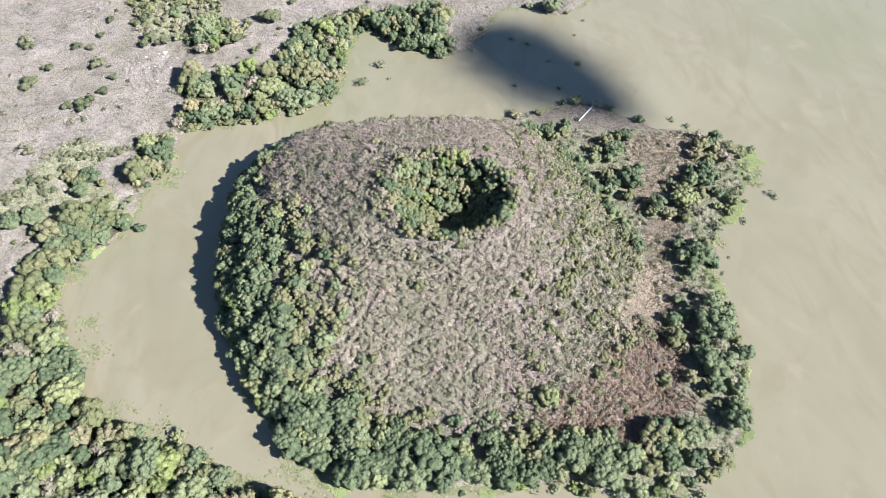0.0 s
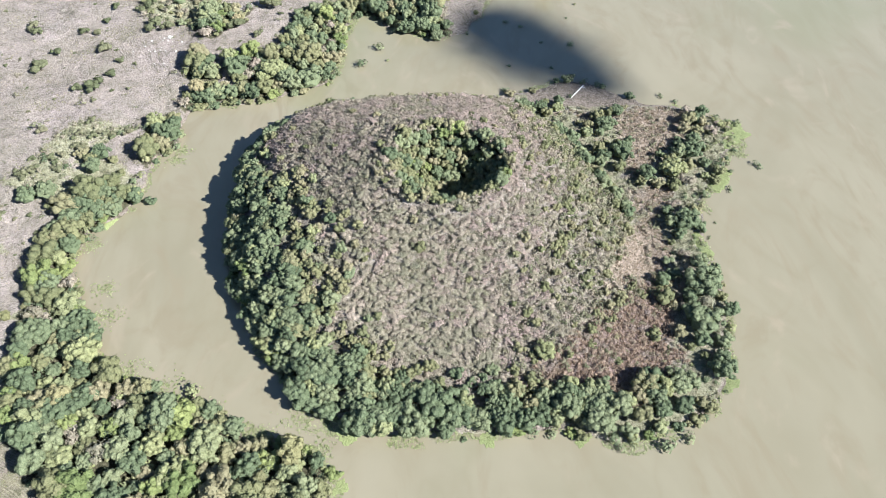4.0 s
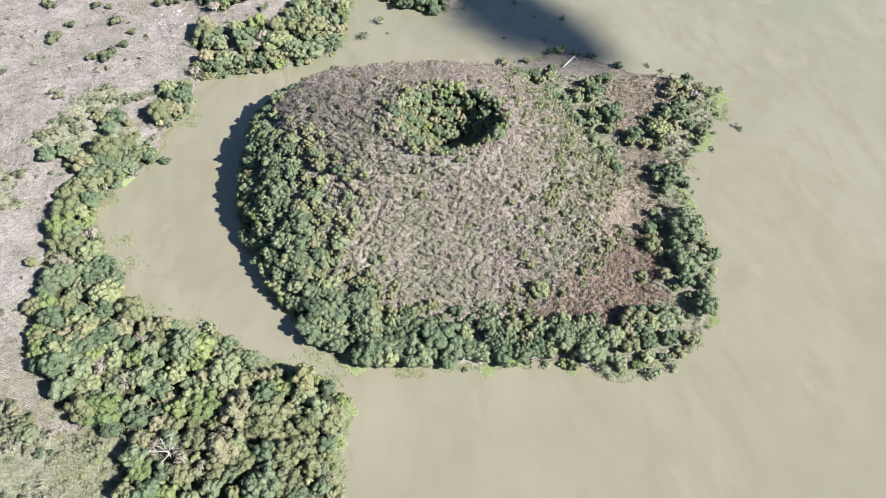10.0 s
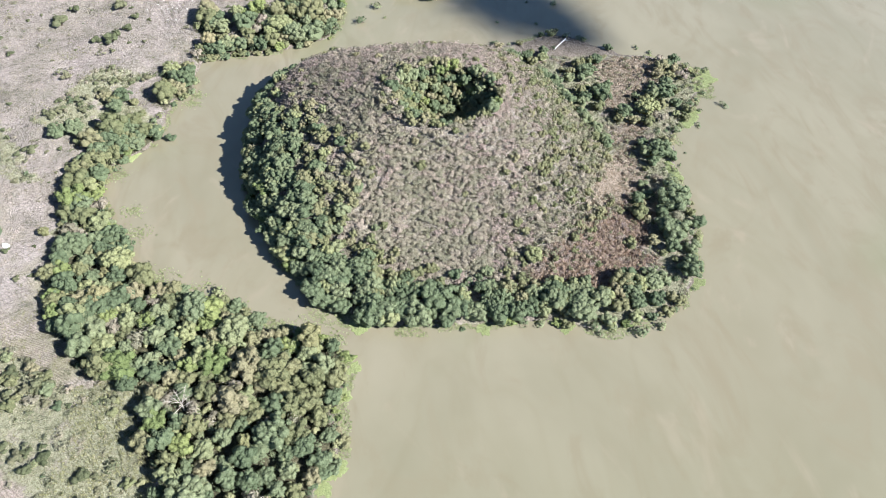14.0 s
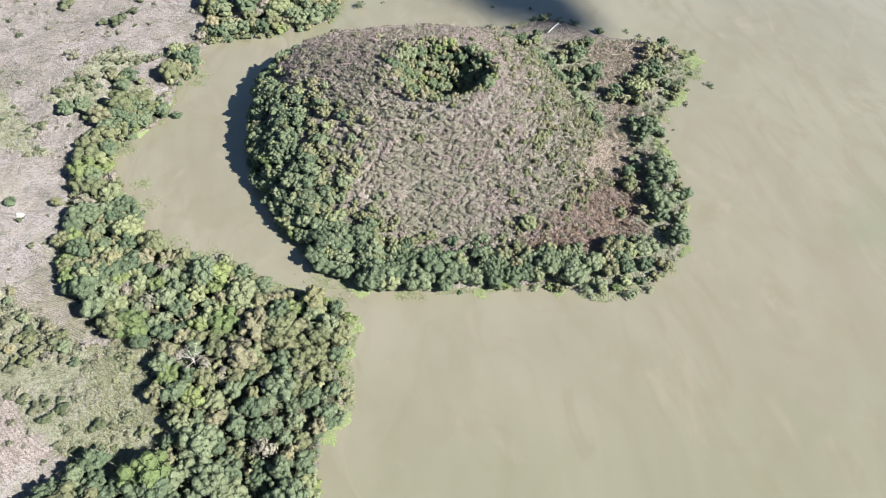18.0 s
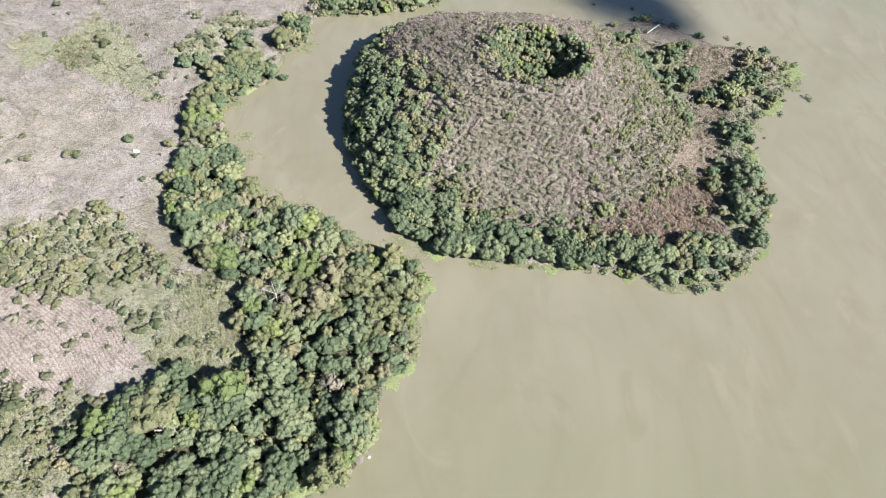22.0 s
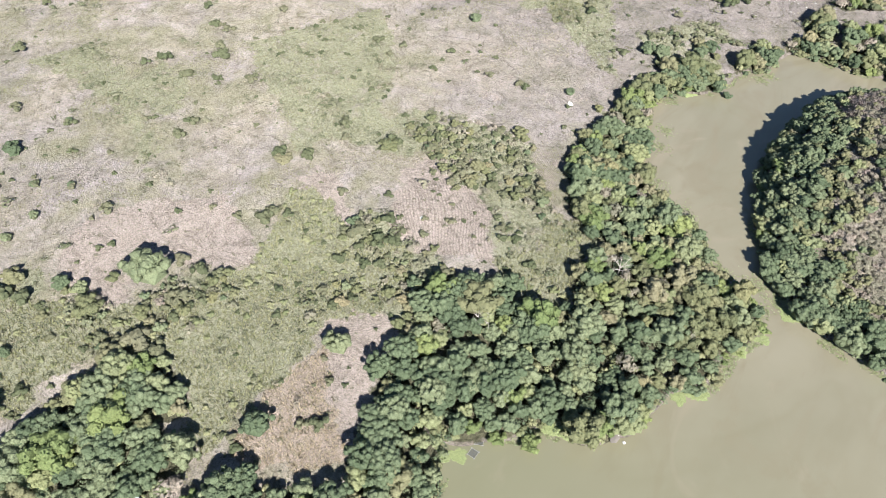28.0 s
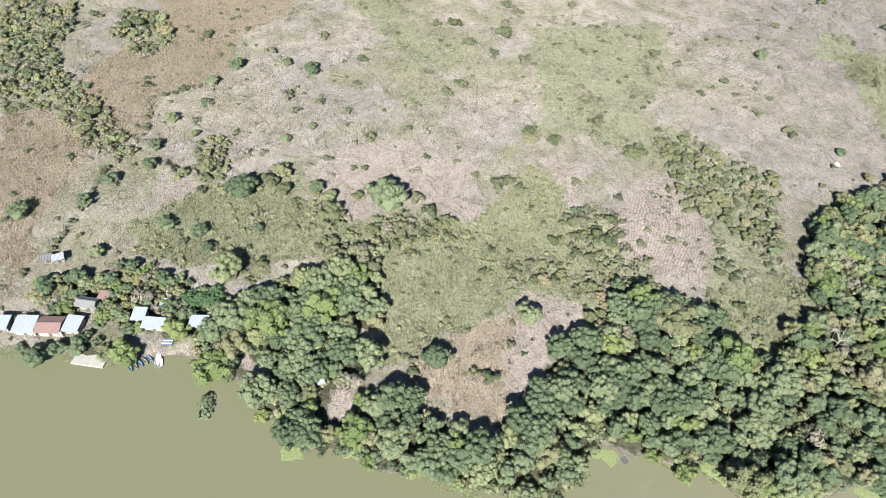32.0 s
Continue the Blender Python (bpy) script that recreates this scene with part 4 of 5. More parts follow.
SHORE_TREES = [(-94.5, 173.9, 3.4), (-88.4, 172.9, 3.4), (-92.1, 164.2, 3.3), (-83.3, 188.4, 3.4), (-77.2, 190.3, 3.4), (-112.8, 157.1, 2.6), (-107.3, 157.7, 3.3), (-108.0, 150.9, 3.2), (-100.2, 145.1, 3.4), (-100.8, 139.8, 3.4), (-92.3, 139.8, 3.4), (-98.7, 134.3, 3.4), (-105.8, 131.7, 3.1), (-110.5, 136.9, 2.7), (-112.0, 121.6, 3.4), (-109.4, 110.6, 2.9), (-107.9, 104.3, 2.9), (-105.7, 108.3, 2.3), (-90.2, 87.6, 3.4), (-94.5, 88.4, 3.0), (-106.7, 91.2, 2.2), (-100.2, 101.1, 2.0), (-107.0, 128.6, 3.4), (-96.0, 140.3, 3.4), (-122.4, 137.3, 3.4), (-117.2, 139.0, 3.4), (-109.6, 154.6, 2.8), (-88.0, 168.3, 3.4), (-100.6, 89.0, 3.4), (-101.1, 69.4, 3.1), (-96.5, 67.1, 3.3), (-91.7, 61.2, 3.4), (-94.1, 85.2, 2.7)]
HAMLET_TREES = [(-124.4, -145.3, 3.1), (-124.7, -155.7, 3.6), (-146.5, -152.1, 3.2), (-146.8, -144.8, 3.0), (-154.8, -139.2, 2.5), (-125.2, -118.1, 2.6), (-126.9, -143.5, 2.0), (-126.1, -150.2, 2.6),
                (-114.9, -104.8, 3.3), (-111.7, -101.0, 3.2), (-114.0, -107.8, 2.6), (-104.1, -100.1, 3.0), (-108.6, -97.2, 3.3), (-119.5, -103.5, 3.0)]
LIME_TREES += [(-119.1, -134.4, 3.6), (-122.5, -121.5, 2.6), (-125.4, -130.3, 1.9), (-131.7, -138.3, 2.1)]
for kind, places, tall in (("spreading_tree", SHORE_TREES[::3], 1.1), ("broadleaf_tree", SHORE_TREES[1::3], 1.1), ("olive_tree", SHORE_TREES[2::3], 1.0), ("broadleaf_tree", HAMLET_TREES, 1.0), ("lime_tree", LIME_TREES, 1.0), ("field_bush", FIELD_BUSHES, 0.95), ("green_shrub", WATER_BUSHES, 0.9), ("round_tree", FIELD_TREES, 1.0), ("spreading_tree", BIG_TREES, 1.0), ("spreading_tree", ISLE_TREES, 0.95)):
    for x, y, size in places:
        sow(kind, x, y, size, tall, special=True)
        CLEARINGS.append((x, y, size * 0.8))
sow("olive_tree", -79.5, 1.1, 7.0, 0.7, special=True)
sow("olive_tree", -143.8, 25.5, 3.4, 0.6, special=True)
sow("olive_tree", -160.1, -4.1, 3.4, 0.6, special=True)
for x, y, size in ((-147.0, -73.4, 4.2), (-129.0, -76.1, 4.4), (-136.5, -64.5, 2.4), (-125.1, -86.5, 4.4), (-152.4, -64.5, 2.2), (-153.0, -83.8, 1.8), (-170.5, -84.0, 3.6), (-180.3, -105.4, 4.0)):
    sow("olive_tree", x, y, size, 0.75, special=True)
CLEARINGS += [(-79.5, 1.1, 6), (-61.4, 36.9, 2), (-32.6, -1.4, 3.2), (-53, -26, 3.6)]
for x, y, size in ((-90.5, -83.0, 3.4), (-183.6, -118.0, 2.8), (-134.3, -128.2, 3.2), (-82.1, 9.1, 2.6)):
    sow("dry_tree", x, y, size, 1.0, special=True)

r = np.random.default_rng(5)
ALL = (-335, -185, 112, 282)
for x, y in scatter(lambda x, y: over("woods", least=0.75)(x, y) & (sample(COVER["bare"], x, y) < 0.5) & (sample(MAIN_D, x, y) > 0.8), ALL, 3.3, r):
    k, patch = r.random(), float(wobble(x, y, 14, 4.0))
    north = y > 12
    green = (0.42 if north else 0.84) + (0.2 if north else 0.06) * patch
    kind = "broadleaf_tree" if k < green else "olive_tree" if k < (0.8 if north else 0.93) else "dry_tree" if k < (0.89 if north else 0.935) else "yellowing_tree" if k < (0.94 if north else 0.94) else "lime_tree"
    big = r.random() < (0.16 if north else 0.26)
    kind = "spreading_tree" if big and kind in ("broadleaf_tree", "dry_tree", "yellowing_tree") else kind
    sow(kind, x, y, (r.uniform(3.6, 5.0) if big else r.uniform(2.0, 3.2)) * (1 + 0.15 * patch), r.uniform(0.95, 1.3) if big else r.uniform(0.9, 1.5))
for x, y in scatter(lambda x, y: over("woods", least=0.6)(x, y) & (sample(COVER["bare"], x, y) < 0.4) & (sample(MAIN_D, x, y) > 0.5), ALL, 2.3, r):
    sow("green_shrub" if r.random() < 0.6 else "glade_bush", x, y, r.uniform(0.9, 1.7), r.uniform(1.0, 1.8))
for x, y in scatter(lambda x, y: over("thin_woods", least=0.3)(x, y) & (wobble(x, y, 7, 3.3) > 0.05), ALL, 4.0, r):
    k = r.random()
    sow("broadleaf_tree" if k < 0.55 else "olive_tree" if k < 0.8 else "lime_tree" if k < 0.85 else "yellowing_tree" if k < 0.92 else "dry_tree", x, y, r.uniform(1.0, 2.0), r.uniform(0.8, 1.1))
for x, y in scatter(lambda x, y: over("grove", least=0.4)(x, y) & (sample(COVER["bare"], x, y) < 0.5) & (sample(MAIN_D, x, y) > 0.6), ALL, 2.2, r):
    k = r.random()
    sow("broadleaf_tree" if k < 0.55 else "olive_tree" if k < 0.75 else "dry_tree" if k < 0.85 else "lime_tree" if k < 0.92 else "yellowing_tree", x, y, r.uniform(1.3, 2.5), r.uniform(0.8, 1.2))
for x, y in scatter(lambda x, y: over("scrub")(x, y) & (sample(np.maximum(COVER["woods"], COVER["thicket"]), x, y) < 0.3) & (sample(MAIN_D, x, y) > 1), ALL, 1.9, r):
    thick = float(wobble(x, y, 8, 6.0))
    high = x < -135
    if r.random() < (0.3 if high else 0.7) + 0.8 * thick:
        k = r.random() * (0.75 if high else 1.0)
        sow("shrub" if k < 0.62 else "field_bush" if k < 0.87 else "green_shrub", x, y, r.uniform(0.7, 1.3 if high else 1.7) * (1 + 0.3 * max(0, thick)), r.uniform(0.6, 1.0))
for x, y in scatter(over("thicket", least=0.3), ALL, 2.3, r):
    k = r.random()
    sow("field_bush" if k < 0.25 else "olive_tree" if k < 0.56 else "shrub" if k < 0.78 else "broadleaf_tree" if k < 0.86 else "dry_tree" if k < 0.95 else "yellowing_tree", x, y, r.uniform(0.9, 2.1) * (1.5 if r.random() < 0.1 else 1), r.uniform(0.7, 1.1))
bushy = np.maximum.reduce([COVER["woods"], COVER["grove"], COVER["scrub"], COVER["thin_woods"], COVER["thicket"]])
for x, y in scatter(lambda x, y: over("green", least=0.4)(x, y) & (sample(bushy, x, y) < 0.4) & (sample(MAIN_D, x, y) > 1), ALL, 2.3, r):
    thick = float(wobble(x, y, 9, 2.2))
    if r.random() < 0.5 + 0.7 * thick:
        k = r.random()
        sow("glade_bush" if k < 0.7 else "shrub" if k < 0.88 else "field_bush", x, y, r.uniform(0.5, 1.3) * (1.6 if r.random() < 0.08 else 1), r.uniform(0.5, 0.9))
open_land = lambda x, y: (sample(MAIN_D, x, y) > 2) & (sample(bushy, x, y) < 0.4) & clear(x, y)
for x, y in scatter(open_land, ALL, 4.4, r):
    bare = max(float(sample(COVER["plough"], x, y)), 0.25 * float(sample(COVER["bare"], x, y)))
    if r.random() < (0.55 + 0.6 * float(wobble(x, y, 30, 1.5))) * (1 - 0.8 * bare):
        sow("shrub" if r.random() < 0.6 else "field_bush", x, y, r.uniform(0.4, 1.1) * (2.3 if r.random() < 0.17 else 1), r.uniform(0.6, 1.0))

for x, y in scatter(open_land, ALL, 3.2, r):
    bare = max(float(sample(COVER["plough"], x, y)), 0.2 * float(sample(COVER["bare"], x, y)))
    if r.random() < (0.6 + 0.7 * float(wobble(x, y, 20, 2.5))) * (1 - 0.7 * bare):
        sow("low_weed", x, y, r.uniform(0.3, 0.8) * (1.8 if r.random() < 0.1 else 1), r.uniform(0.35, 0.7))

for x, y in scatter(lambda x, y: over("straw")(x, y) & (sample(bushy, x, y) < 0.4), ALL, 5.5, r):
    if r.random() < 0.6:
        sow("shrub" if r.random() < 0.6 else "field_bush", x, y, r.uniform(0.6, 1.6), r.uniform(0.6, 0.9))


# the wooded cone: green at its western and southern foot and in the crater, dry and grey above
def cone_plants(x, y):
    d, rim = float(sample(CONE_D, x, y)), math.hypot(x - CRATER[0], (y - CRATER[1]) * 1.12)
    west = max(0.0, min(1.0, (5 - x) / 45)) * max(0.25, min(1.0, (160 - y) / 45)) + max(0.0, min(1.0, (84 - y) / 25))
    lush = 1 - d / (2 + 17 * west) + 0.35 * float(wobble(x, y, 7))
    if rim < CRATER_R * 0.95:
        k = r.random()
        return ("broadleaf_tree" if k < 0.45 else "olive_tree" if k < 0.93 else "lime_tree"), r.uniform(1.4, 2.4), r.uniform(1.0, 1.4)
    if rim < CRATER_R * 1.2 and x < 8:
        return "olive_tree" if r.random() < 0.4 else "dry_tree", r.uniform(1.1, 1.7), 1.0
    if y < 168 and lush > r.uniform(-0.1, 0.3):
        k = r.random()
        return ("broadleaf_tree" if k < 0.8 else "olive_tree" if k < 0.985 else "lime_tree"), r.uniform(1.5, 2.5) + 1.0 * max(0, lush), (r.uniform(0.75, 1.1) if x < -25 else r.uniform(1.0, 1.5))
    k = r.random()
    if k < 0.78 * max(0.0, min(1.0, west + 0.5 * lush + 0.22)):
        return "olive_tree" if k > 0.08 else "broadleaf_tree", r.uniform(1.1, 1.9), r.uniform(1.0, 1.3)
    if r.random() < 0.08 + 0.9 * max(0, (x - 12) / 24) + (0.3 if y > 172 else 0):
        return ("olive_tree" if r.random() < 0.25 else "shrub"), r.uniform(0.9, 1.6), 1.2
    # pinkish trees east and north; their paleness also stands in for sunlight there
    pale = 0.05 + 0.6 * max(0.0, min(1.0, (x + 5) / 20)) * max(0.0, min(1.0, d / 14)) + 0.55 * (y > 134) + 0.35 * float(wobble(x, y, 12, 9.0))
    return "pale_tree" if r.random() < pale else "dry_tree", r.uniform(1.3, 2.1), r.uniform(0.42, 0.62)


for x, y in scatter(lambda x, y: (sample(CONE_D, x, y) > 0.2) & (sample(np.maximum(COVER["brush"], COVER["tan"]), x, y) < np.random.default_rng(8).uniform(0.3, 0.8, np.shape(x))) & clear(x, y), (-66, 56, 66, 195), 1.5, r, 46000):
    kind, size, tall = cone_plants(x, y)
    if size > 1.7 and math.hypot(x - CRATER[0], y - CRATER[1]) > CRATER_R and kind in ("broadleaf_tree", "olive_tree", "lime_tree") and r.random() < 0.42:
        continue
    sow("spreading_tree" if size > 2.4 and r.random() < 0.3 else kind, x, y, size, tall)
for x, y in scatter(lambda x, y: (sample(CONE_D, x, y) > 2) & (sample(np.maximum(COVER["brush"], COVER["tan"]), x, y) < 0.4) & (np.hypot(x - CRATER[0], (y - CRATER[1]) * 1.12) > CRATER_R) & clear(x, y), (-66, 56, 66, 195), 1.35, r, 40000):
    kind, size, tall = cone_plants(x, y)
    if kind in ("dry_tree", "pale_tree", "shrub"):
        sow("dry_bush", x, y, r.uniform(0.8, 1.4), r.uniform(0.6, 1.0))
for x, y in scatter(lambda x, y: (sample(ISLE_D, x, y) > 0.5) & (sample(COVER["brush"], x, y) > np.random.default_rng(9).uniform(0.25, 0.75, np.shape(x))) & clear(x, y), (20, 56, 100, 195), 1.25, r):
    k = r.random()
    sow("rust_bush" if (y < 115 and k < 0.68) or k < 0.3 else "pale_tree" if k < 0.78 else "shrub" if k < 0.95 else "olive_tree", x, y, r.uniform(0.6, 1.3), 0.75)
for x, y in scatter(lambda x, y: over("isle_woods")(x, y) & (sample(ISLE_D, x, y) > -0.3), (15, 52, 105, 195), 4.0, r):
    k = r.random()
    sow("broadleaf_tree" if k < 0.5 else "olive_tree" if k < 0.85 else "dry_tree", x, y, r.uniform(1.5, 2.9), r.uniform(1.0, 1.3))
east = lambda x, y: (sample(ISLE_D, x, y) > 0.3) & (sample(CONE_D, x, y) < 1) & (sample(np.maximum(COVER["brush"], COVER["isle_woods"]), x, y) < 0.4) & clear(x, y)
for x, y in scatter(east, (25, 52, 100, 195), 1.9, r):
    if y < 182:
        k = r.random()
        tan = float(sample(COVER["tan"], x, y)) > 0.4
        if not tan or r.random() < 0.7:
            sow("shrub" if k < 0.7 or tan else "olive_tree" if k < 0.9 else "green_shrub", x, y, r.uniform(0.7, 1.5), r.uniform(0.6, 0.9))

# bushes leaning out from the shores
for shore, grid in ((MAIN_SHORE, MAIN_D), (ISLE_SHORE, ISLE_D)):
    for (x0, y0), (x1, y1) in zip(shore, np.roll(shore, -1, 0)):
        far = math.hypot(x1 - x0, y1 - y0)
        for k in range(max(1, int(far / 1.7)) if far < 60 else 0):
            x, y = x0 + (x1 - x0) * r.random() + r.uniform(-0.9, 0.9), y0 + (y1 - y0) * r.random() + r.uniform(-0.9, 0.9)
            wooded = float(sample(np.maximum(COVER["woods"], 0.3 * COVER["thin_woods"]), x, y)) if grid is MAIN_D else (0.9 if x < 70 and y < 165 else 0.25)
            if abs(x) < 330 and -185 < y < 280 and r.random() < 0.12 + 0.75 * wooded and clear(x, y):
                k2 = r.random()
                sow("green_shrub" if k2 < 0.4 else "olive_tree" if k2 < 0.65 else "broadleaf_tree" if k2 < 0.85 else "lime_tree", x, y, r.uniform(0.8, 2.2), r.uniform(0.7, 1.0))


# ---- grass and weed ----
def loose_cards(name, label, category, mat, centre, normal, size, seed, tone=None, points=5, long=1.0):
    """Many small leaves as one mesh."""
    g = np.random.default_rng(seed)
    v, f = cards(centre, normal, size, g, long, points)
    me = mesh_of(name, v, f, mat)
    attach(me, "tone", np.repeat(g.random(len(centre)) if tone is None else tone, points))
    return tagged(new(name, me), label, category, kind="stuff")


def tufts(name, label, mat, test, count, height, width, seed, blades=4):
    """Grass tufts: leaning pointed blades, as one mesh."""
    g = np.random.default_rng(seed)
    x, y = g.uniform(-332, 110, 900000), g.uniform(-182, 280, 900000)
    ok = test(x, y)
    x, y = x[ok][:count], y[ok][:count]
    n = len(x)
    z = sample(ZZ, x, y)
    tall = g.uniform(*height, n)
    out = np.empty((n, blades, 3, 3))
    for b in range(blades):
        a = g.uniform(0, 6.283, n)
        dx, dy = np.cos(a), np.sin(a)
        w, lean = g.uniform(0.5, 1, n) * width, g.uniform(0.3, 0.9, n) * tall
        for c, (along, across, up) in enumerate(((0, -1, -0.1), (0, 1, -0.1), (1, 0, 1))):
            out[:, b, c, 0] = x + dx * lean * along - dy * w * across
            out[:, b, c, 1] = y + dy * lean * along + dx * w * across
            out[:, b, c, 2] = z + tall * up
    me = mesh_of(name, out.reshape(-1, 3), np.arange(n * blades * 3).reshape(-1, 3), mat)
    attach(me, "tone", np.repeat(g.random(n), blades * 3))
    return tagged(new(name, me), label, "grass", kind="stuff")


GRASS_GREEN = leaf_material("green_blade", (0.0, (0.188, 0.192, 0.098)), (0.5, (0.232, 0.229, 0.127)), (1.0, (0.278, 0.264, 0.16)))
GRASS_TAN = leaf_material("tan_blade", (0.0, (0.25, 0.20, 0.15)), (1.0, (0.37, 0.30, 0.23)))
open_field = lambda x, y: (sample(MAIN_D, x, y) > 1) & (sample(np.maximum(COVER["woods"], COVER["bare"]), x, y) < 0.4) & clear(x, y)
tufts("dry_grass", "tufts of pale dry grass on open ground", GRASS, lambda x, y: (sample(MAIN_D, x, y) > 1) & (sample(np.maximum(COVER["woods"], COVER["furrow"]), x, y) < 0.4) & clear(x, y) & (wobble(x, y, 17) > -0.5), 34000, (0.15, 0.4), 0.11, 1, 3)
tufts("green_grass", "low patches of grey-green grass in the fields", GRASS_GREEN, lambda x, y: open_field(x, y) & ((sample(np.maximum(COVER["scrub"], COVER["green"]), x, y) > 0.4) | (wobble(x, y, 24, 5.0) > 0.35)), 30000, (0.2, 0.5), 0.16, 2, 3)
tufts("straw_grass", "tall straw-coloured dry grass in a fenced field", leaf_material("straw_blade", (0.0, (0.29, 0.245, 0.165)), (0.6, (0.345, 0.285, 0.205)), (1.0, (0.40, 0.328, 0.245))), lambda x, y: (sample(COVER["straw"], x, y) > 0.4), 26000, (0.3, 0.8), 0.16, 3, 3)
tufts("rough_grass", "rough olive-green tall grass beside a maize field", GRASS_GREEN, lambda x, y: (sample(COVER["green"], x, y) > 0.4), 9000, (0.4, 0.9), 0.2, 6, 3)
tufts("brush_grass", "tangled brownish dry grass on the island", leaf_material("brown_blade", (0.0, (0.25, 0.18, 0.135)), (1.0, (0.38, 0.30, 0.24))), lambda x, y: (sample(COVER["brush"], x, y) > 0.4), 7000, (0.4, 0.9), 0.2, 4, 3)

tufts("tan_grass", "tangled tan dry grass on the low end of the island", GRASS_TAN, lambda x, y: (sample(COVER["tan"], x, y) > 0.4), 4500, (0.2, 0.55), 0.22, 5, 3)
WEED = leaf_material("water_weed", (0.0, (0.175, 0.195, 0.095)), (0.5, (0.215, 0.23, 0.125)), (1.0, (0.26, 0.265, 0.165)))
g = np.random.default_rng(21)
wx, wy = g.uniform(-140, 104, 700000), g.uniform(-170, 270, 700000)
edge = sample(LAND_D, wx, wy)
ok = (edge > -1.6 - 1.6 * wobble(wx, wy, 11, 7.0)) & (edge < 0.6) & (wobble(wx, wy, 19, 8.0) > -0.25) & clear(wx, wy)
wx, wy = wx[ok][:12000], wy[ok][:12000]
for x, y, size in ((-34, 66, 4.0), (-28, 63.5, 3.5), (-78, 80, 5.0), (-68, 75, 4.5), (-57, 69.5, 3), (-88.5, 97, 3.5), (-85, 158, 2.5), (96, 158, 2.0), (-84, 163, 2.5), (-101, 122, 3.0), (-43, 62.5, 2.5), (-92, 106, 3), (-29, 57.5, 2.5)):
    wx, wy = np.r_[wx, x + g.normal(size=150) * size * 0.6], np.r_[wy, y + g.normal(size=150) * size * 0.45]
flat = np.c_[g.normal(size=(len(wx), 2)) * 0.08, np.ones(len(wx))]
loose_cards("shore_weed", "yellow-green floating weed fringing the shore", "water weed", WEED, np.c_[wx, wy, np.maximum(sample(ZZ, wx, wy), 0.0) + g.uniform(0.03, 0.10, len(wx))],
            flat / np.linalg.norm(flat, axis=1)[:, None], g.uniform(0.2, 0.6, len(wx)), 22)


def weed_mat(x, y, size, mat, seed):
    """A lumpy, ragged mat of floating weed."""
    g = np.random.default_rng(seed)
    rings, spokes = 9, 40
    v, f = [(0, 0, 0.1)], []
    for i in range(1, rings + 1):
        for j in range(spokes):
            a = j / spokes * 6.283
            d = size * i / rings * (1 + 0.2 * math.sin(a * 3 + seed) + 0.11 * math.sin(a * 7 + 2 * seed) + 0.07 * math.sin(a * 15 + seed) + g.uniform(-0.05, 0.05))
            v.append((math.cos(a) * d * 1.2, math.sin(a) * d * 0.85, -0.1 if i == rings else g.uniform(0.02, 0.14)))
    for j in range(spokes):
        f.append([0, 1 + j, 1 + (j + 1) % spokes])
        for i in range(rings - 1):
            p = 1 + i * spokes
            f.append([p + j, p + spokes + j, p + spokes + (j + 1) % spokes, p + (j + 1) % spokes])
    me = mesh_of("weed_mat", v, f, mat)
    ob = tagged(new("weed_mat", me), "bright yellow-green mat of floating weed", "water weed", "weed mats")
    ob.matrix_basis = pose(x, y, max(0.0, ground_z(x, y)), 0, 0, math.degrees(g.uniform(0, 6)))


def mat_material(name, dark, light):
    n = Nodes(name, 0.8, 0.2)
    fine = n.noise(2.2, 6, 0.75)
    n.bump(fine, 0.5, 0.15)
    return n.colour(n.mix(n.level(n.noise(7.0, 3), 0.4, 0.65), n.ramp(fine, (0.32, dark), (0.66, light)), tuple(c * 0.7 for c in dark)))


WEED_MAT = mat_material("weed_mat", (0.165, 0.195, 0.08), (0.275, 0.30, 0.14))
MATS = [(-75.5, -83.8, 3.5), (-82.5, -94.5, 3.0), (-88.6, -97.2, 3.5), (-44.4, -9.7, 2.5), (-27.8, 23.9, 3.0), (-26.5, 41.9, 2.6), (-57.5, -33.9, 2.4), (93.8, 166.8, 6.0), (97.5, 171.5, 4.0), (82.9, 145.5, 5.5), (87.5, 149.5, 3.5), (72.5, 119.3, 4.0), (68.9, 73.9, 2.5), (-22.5, 62.0, 2.6), (-42.8, -7.6, 3.6), (-26.2, 23.9, 2.6), (-47.5, -15.0, 2.2),
        (-55.0, -30.6, 2.2), (-76.0, -84.3, 2.6), (-79.7, -99.6, 2.6), (-62.2, -66.8, 2.0), (9.7, 60.8, 2.2), (31.4, 60.6, 2.2), (-98.2, 131.0, 2.2), (-23.4, 49.6, 1.8), (-29.5, 20.0, 2.8)]
for k, (x, y, size) in enumerate(MATS):
    weed_mat(x, y, size, WEED_MAT, k)

# ---- the cloud whose shadow lies on the lake ----
CLOUD = plain_material("cloud", (0.9, 0.9, 0.9), 0.95)
g = np.random.default_rng(31)
puffs = []
for k in range(900):
    s = g.random()
    line = np.array([10 + 52 * s, 243 - 50 * s])
    wide = 21 * math.sin(math.pi * min(1, 0.2 + 0.75 * s)) ** 0.7
    off = g.normal() * 0.62
    size = g.uniform(1.2, 4.4) * max(0.25, 1 - 0.6 * abs(off))
    gx, gy = line + np.array([0.7, 0.72]) * off * wide
    p = Vector((gx, gy, 0)) + to_sun * (1500 + g.uniform(-14, 14))
    v, f = ICO1
    puffs.append((v * size * g.uniform(0.8, 1.2, (len(v), 1)) + np.array(p), f.tolist()))
tagged(new("cloud", mesh_of("cloud", *join(puffs), CLOUD)), "small ragged white cloud high above the lake", "cloud", kind="structure")

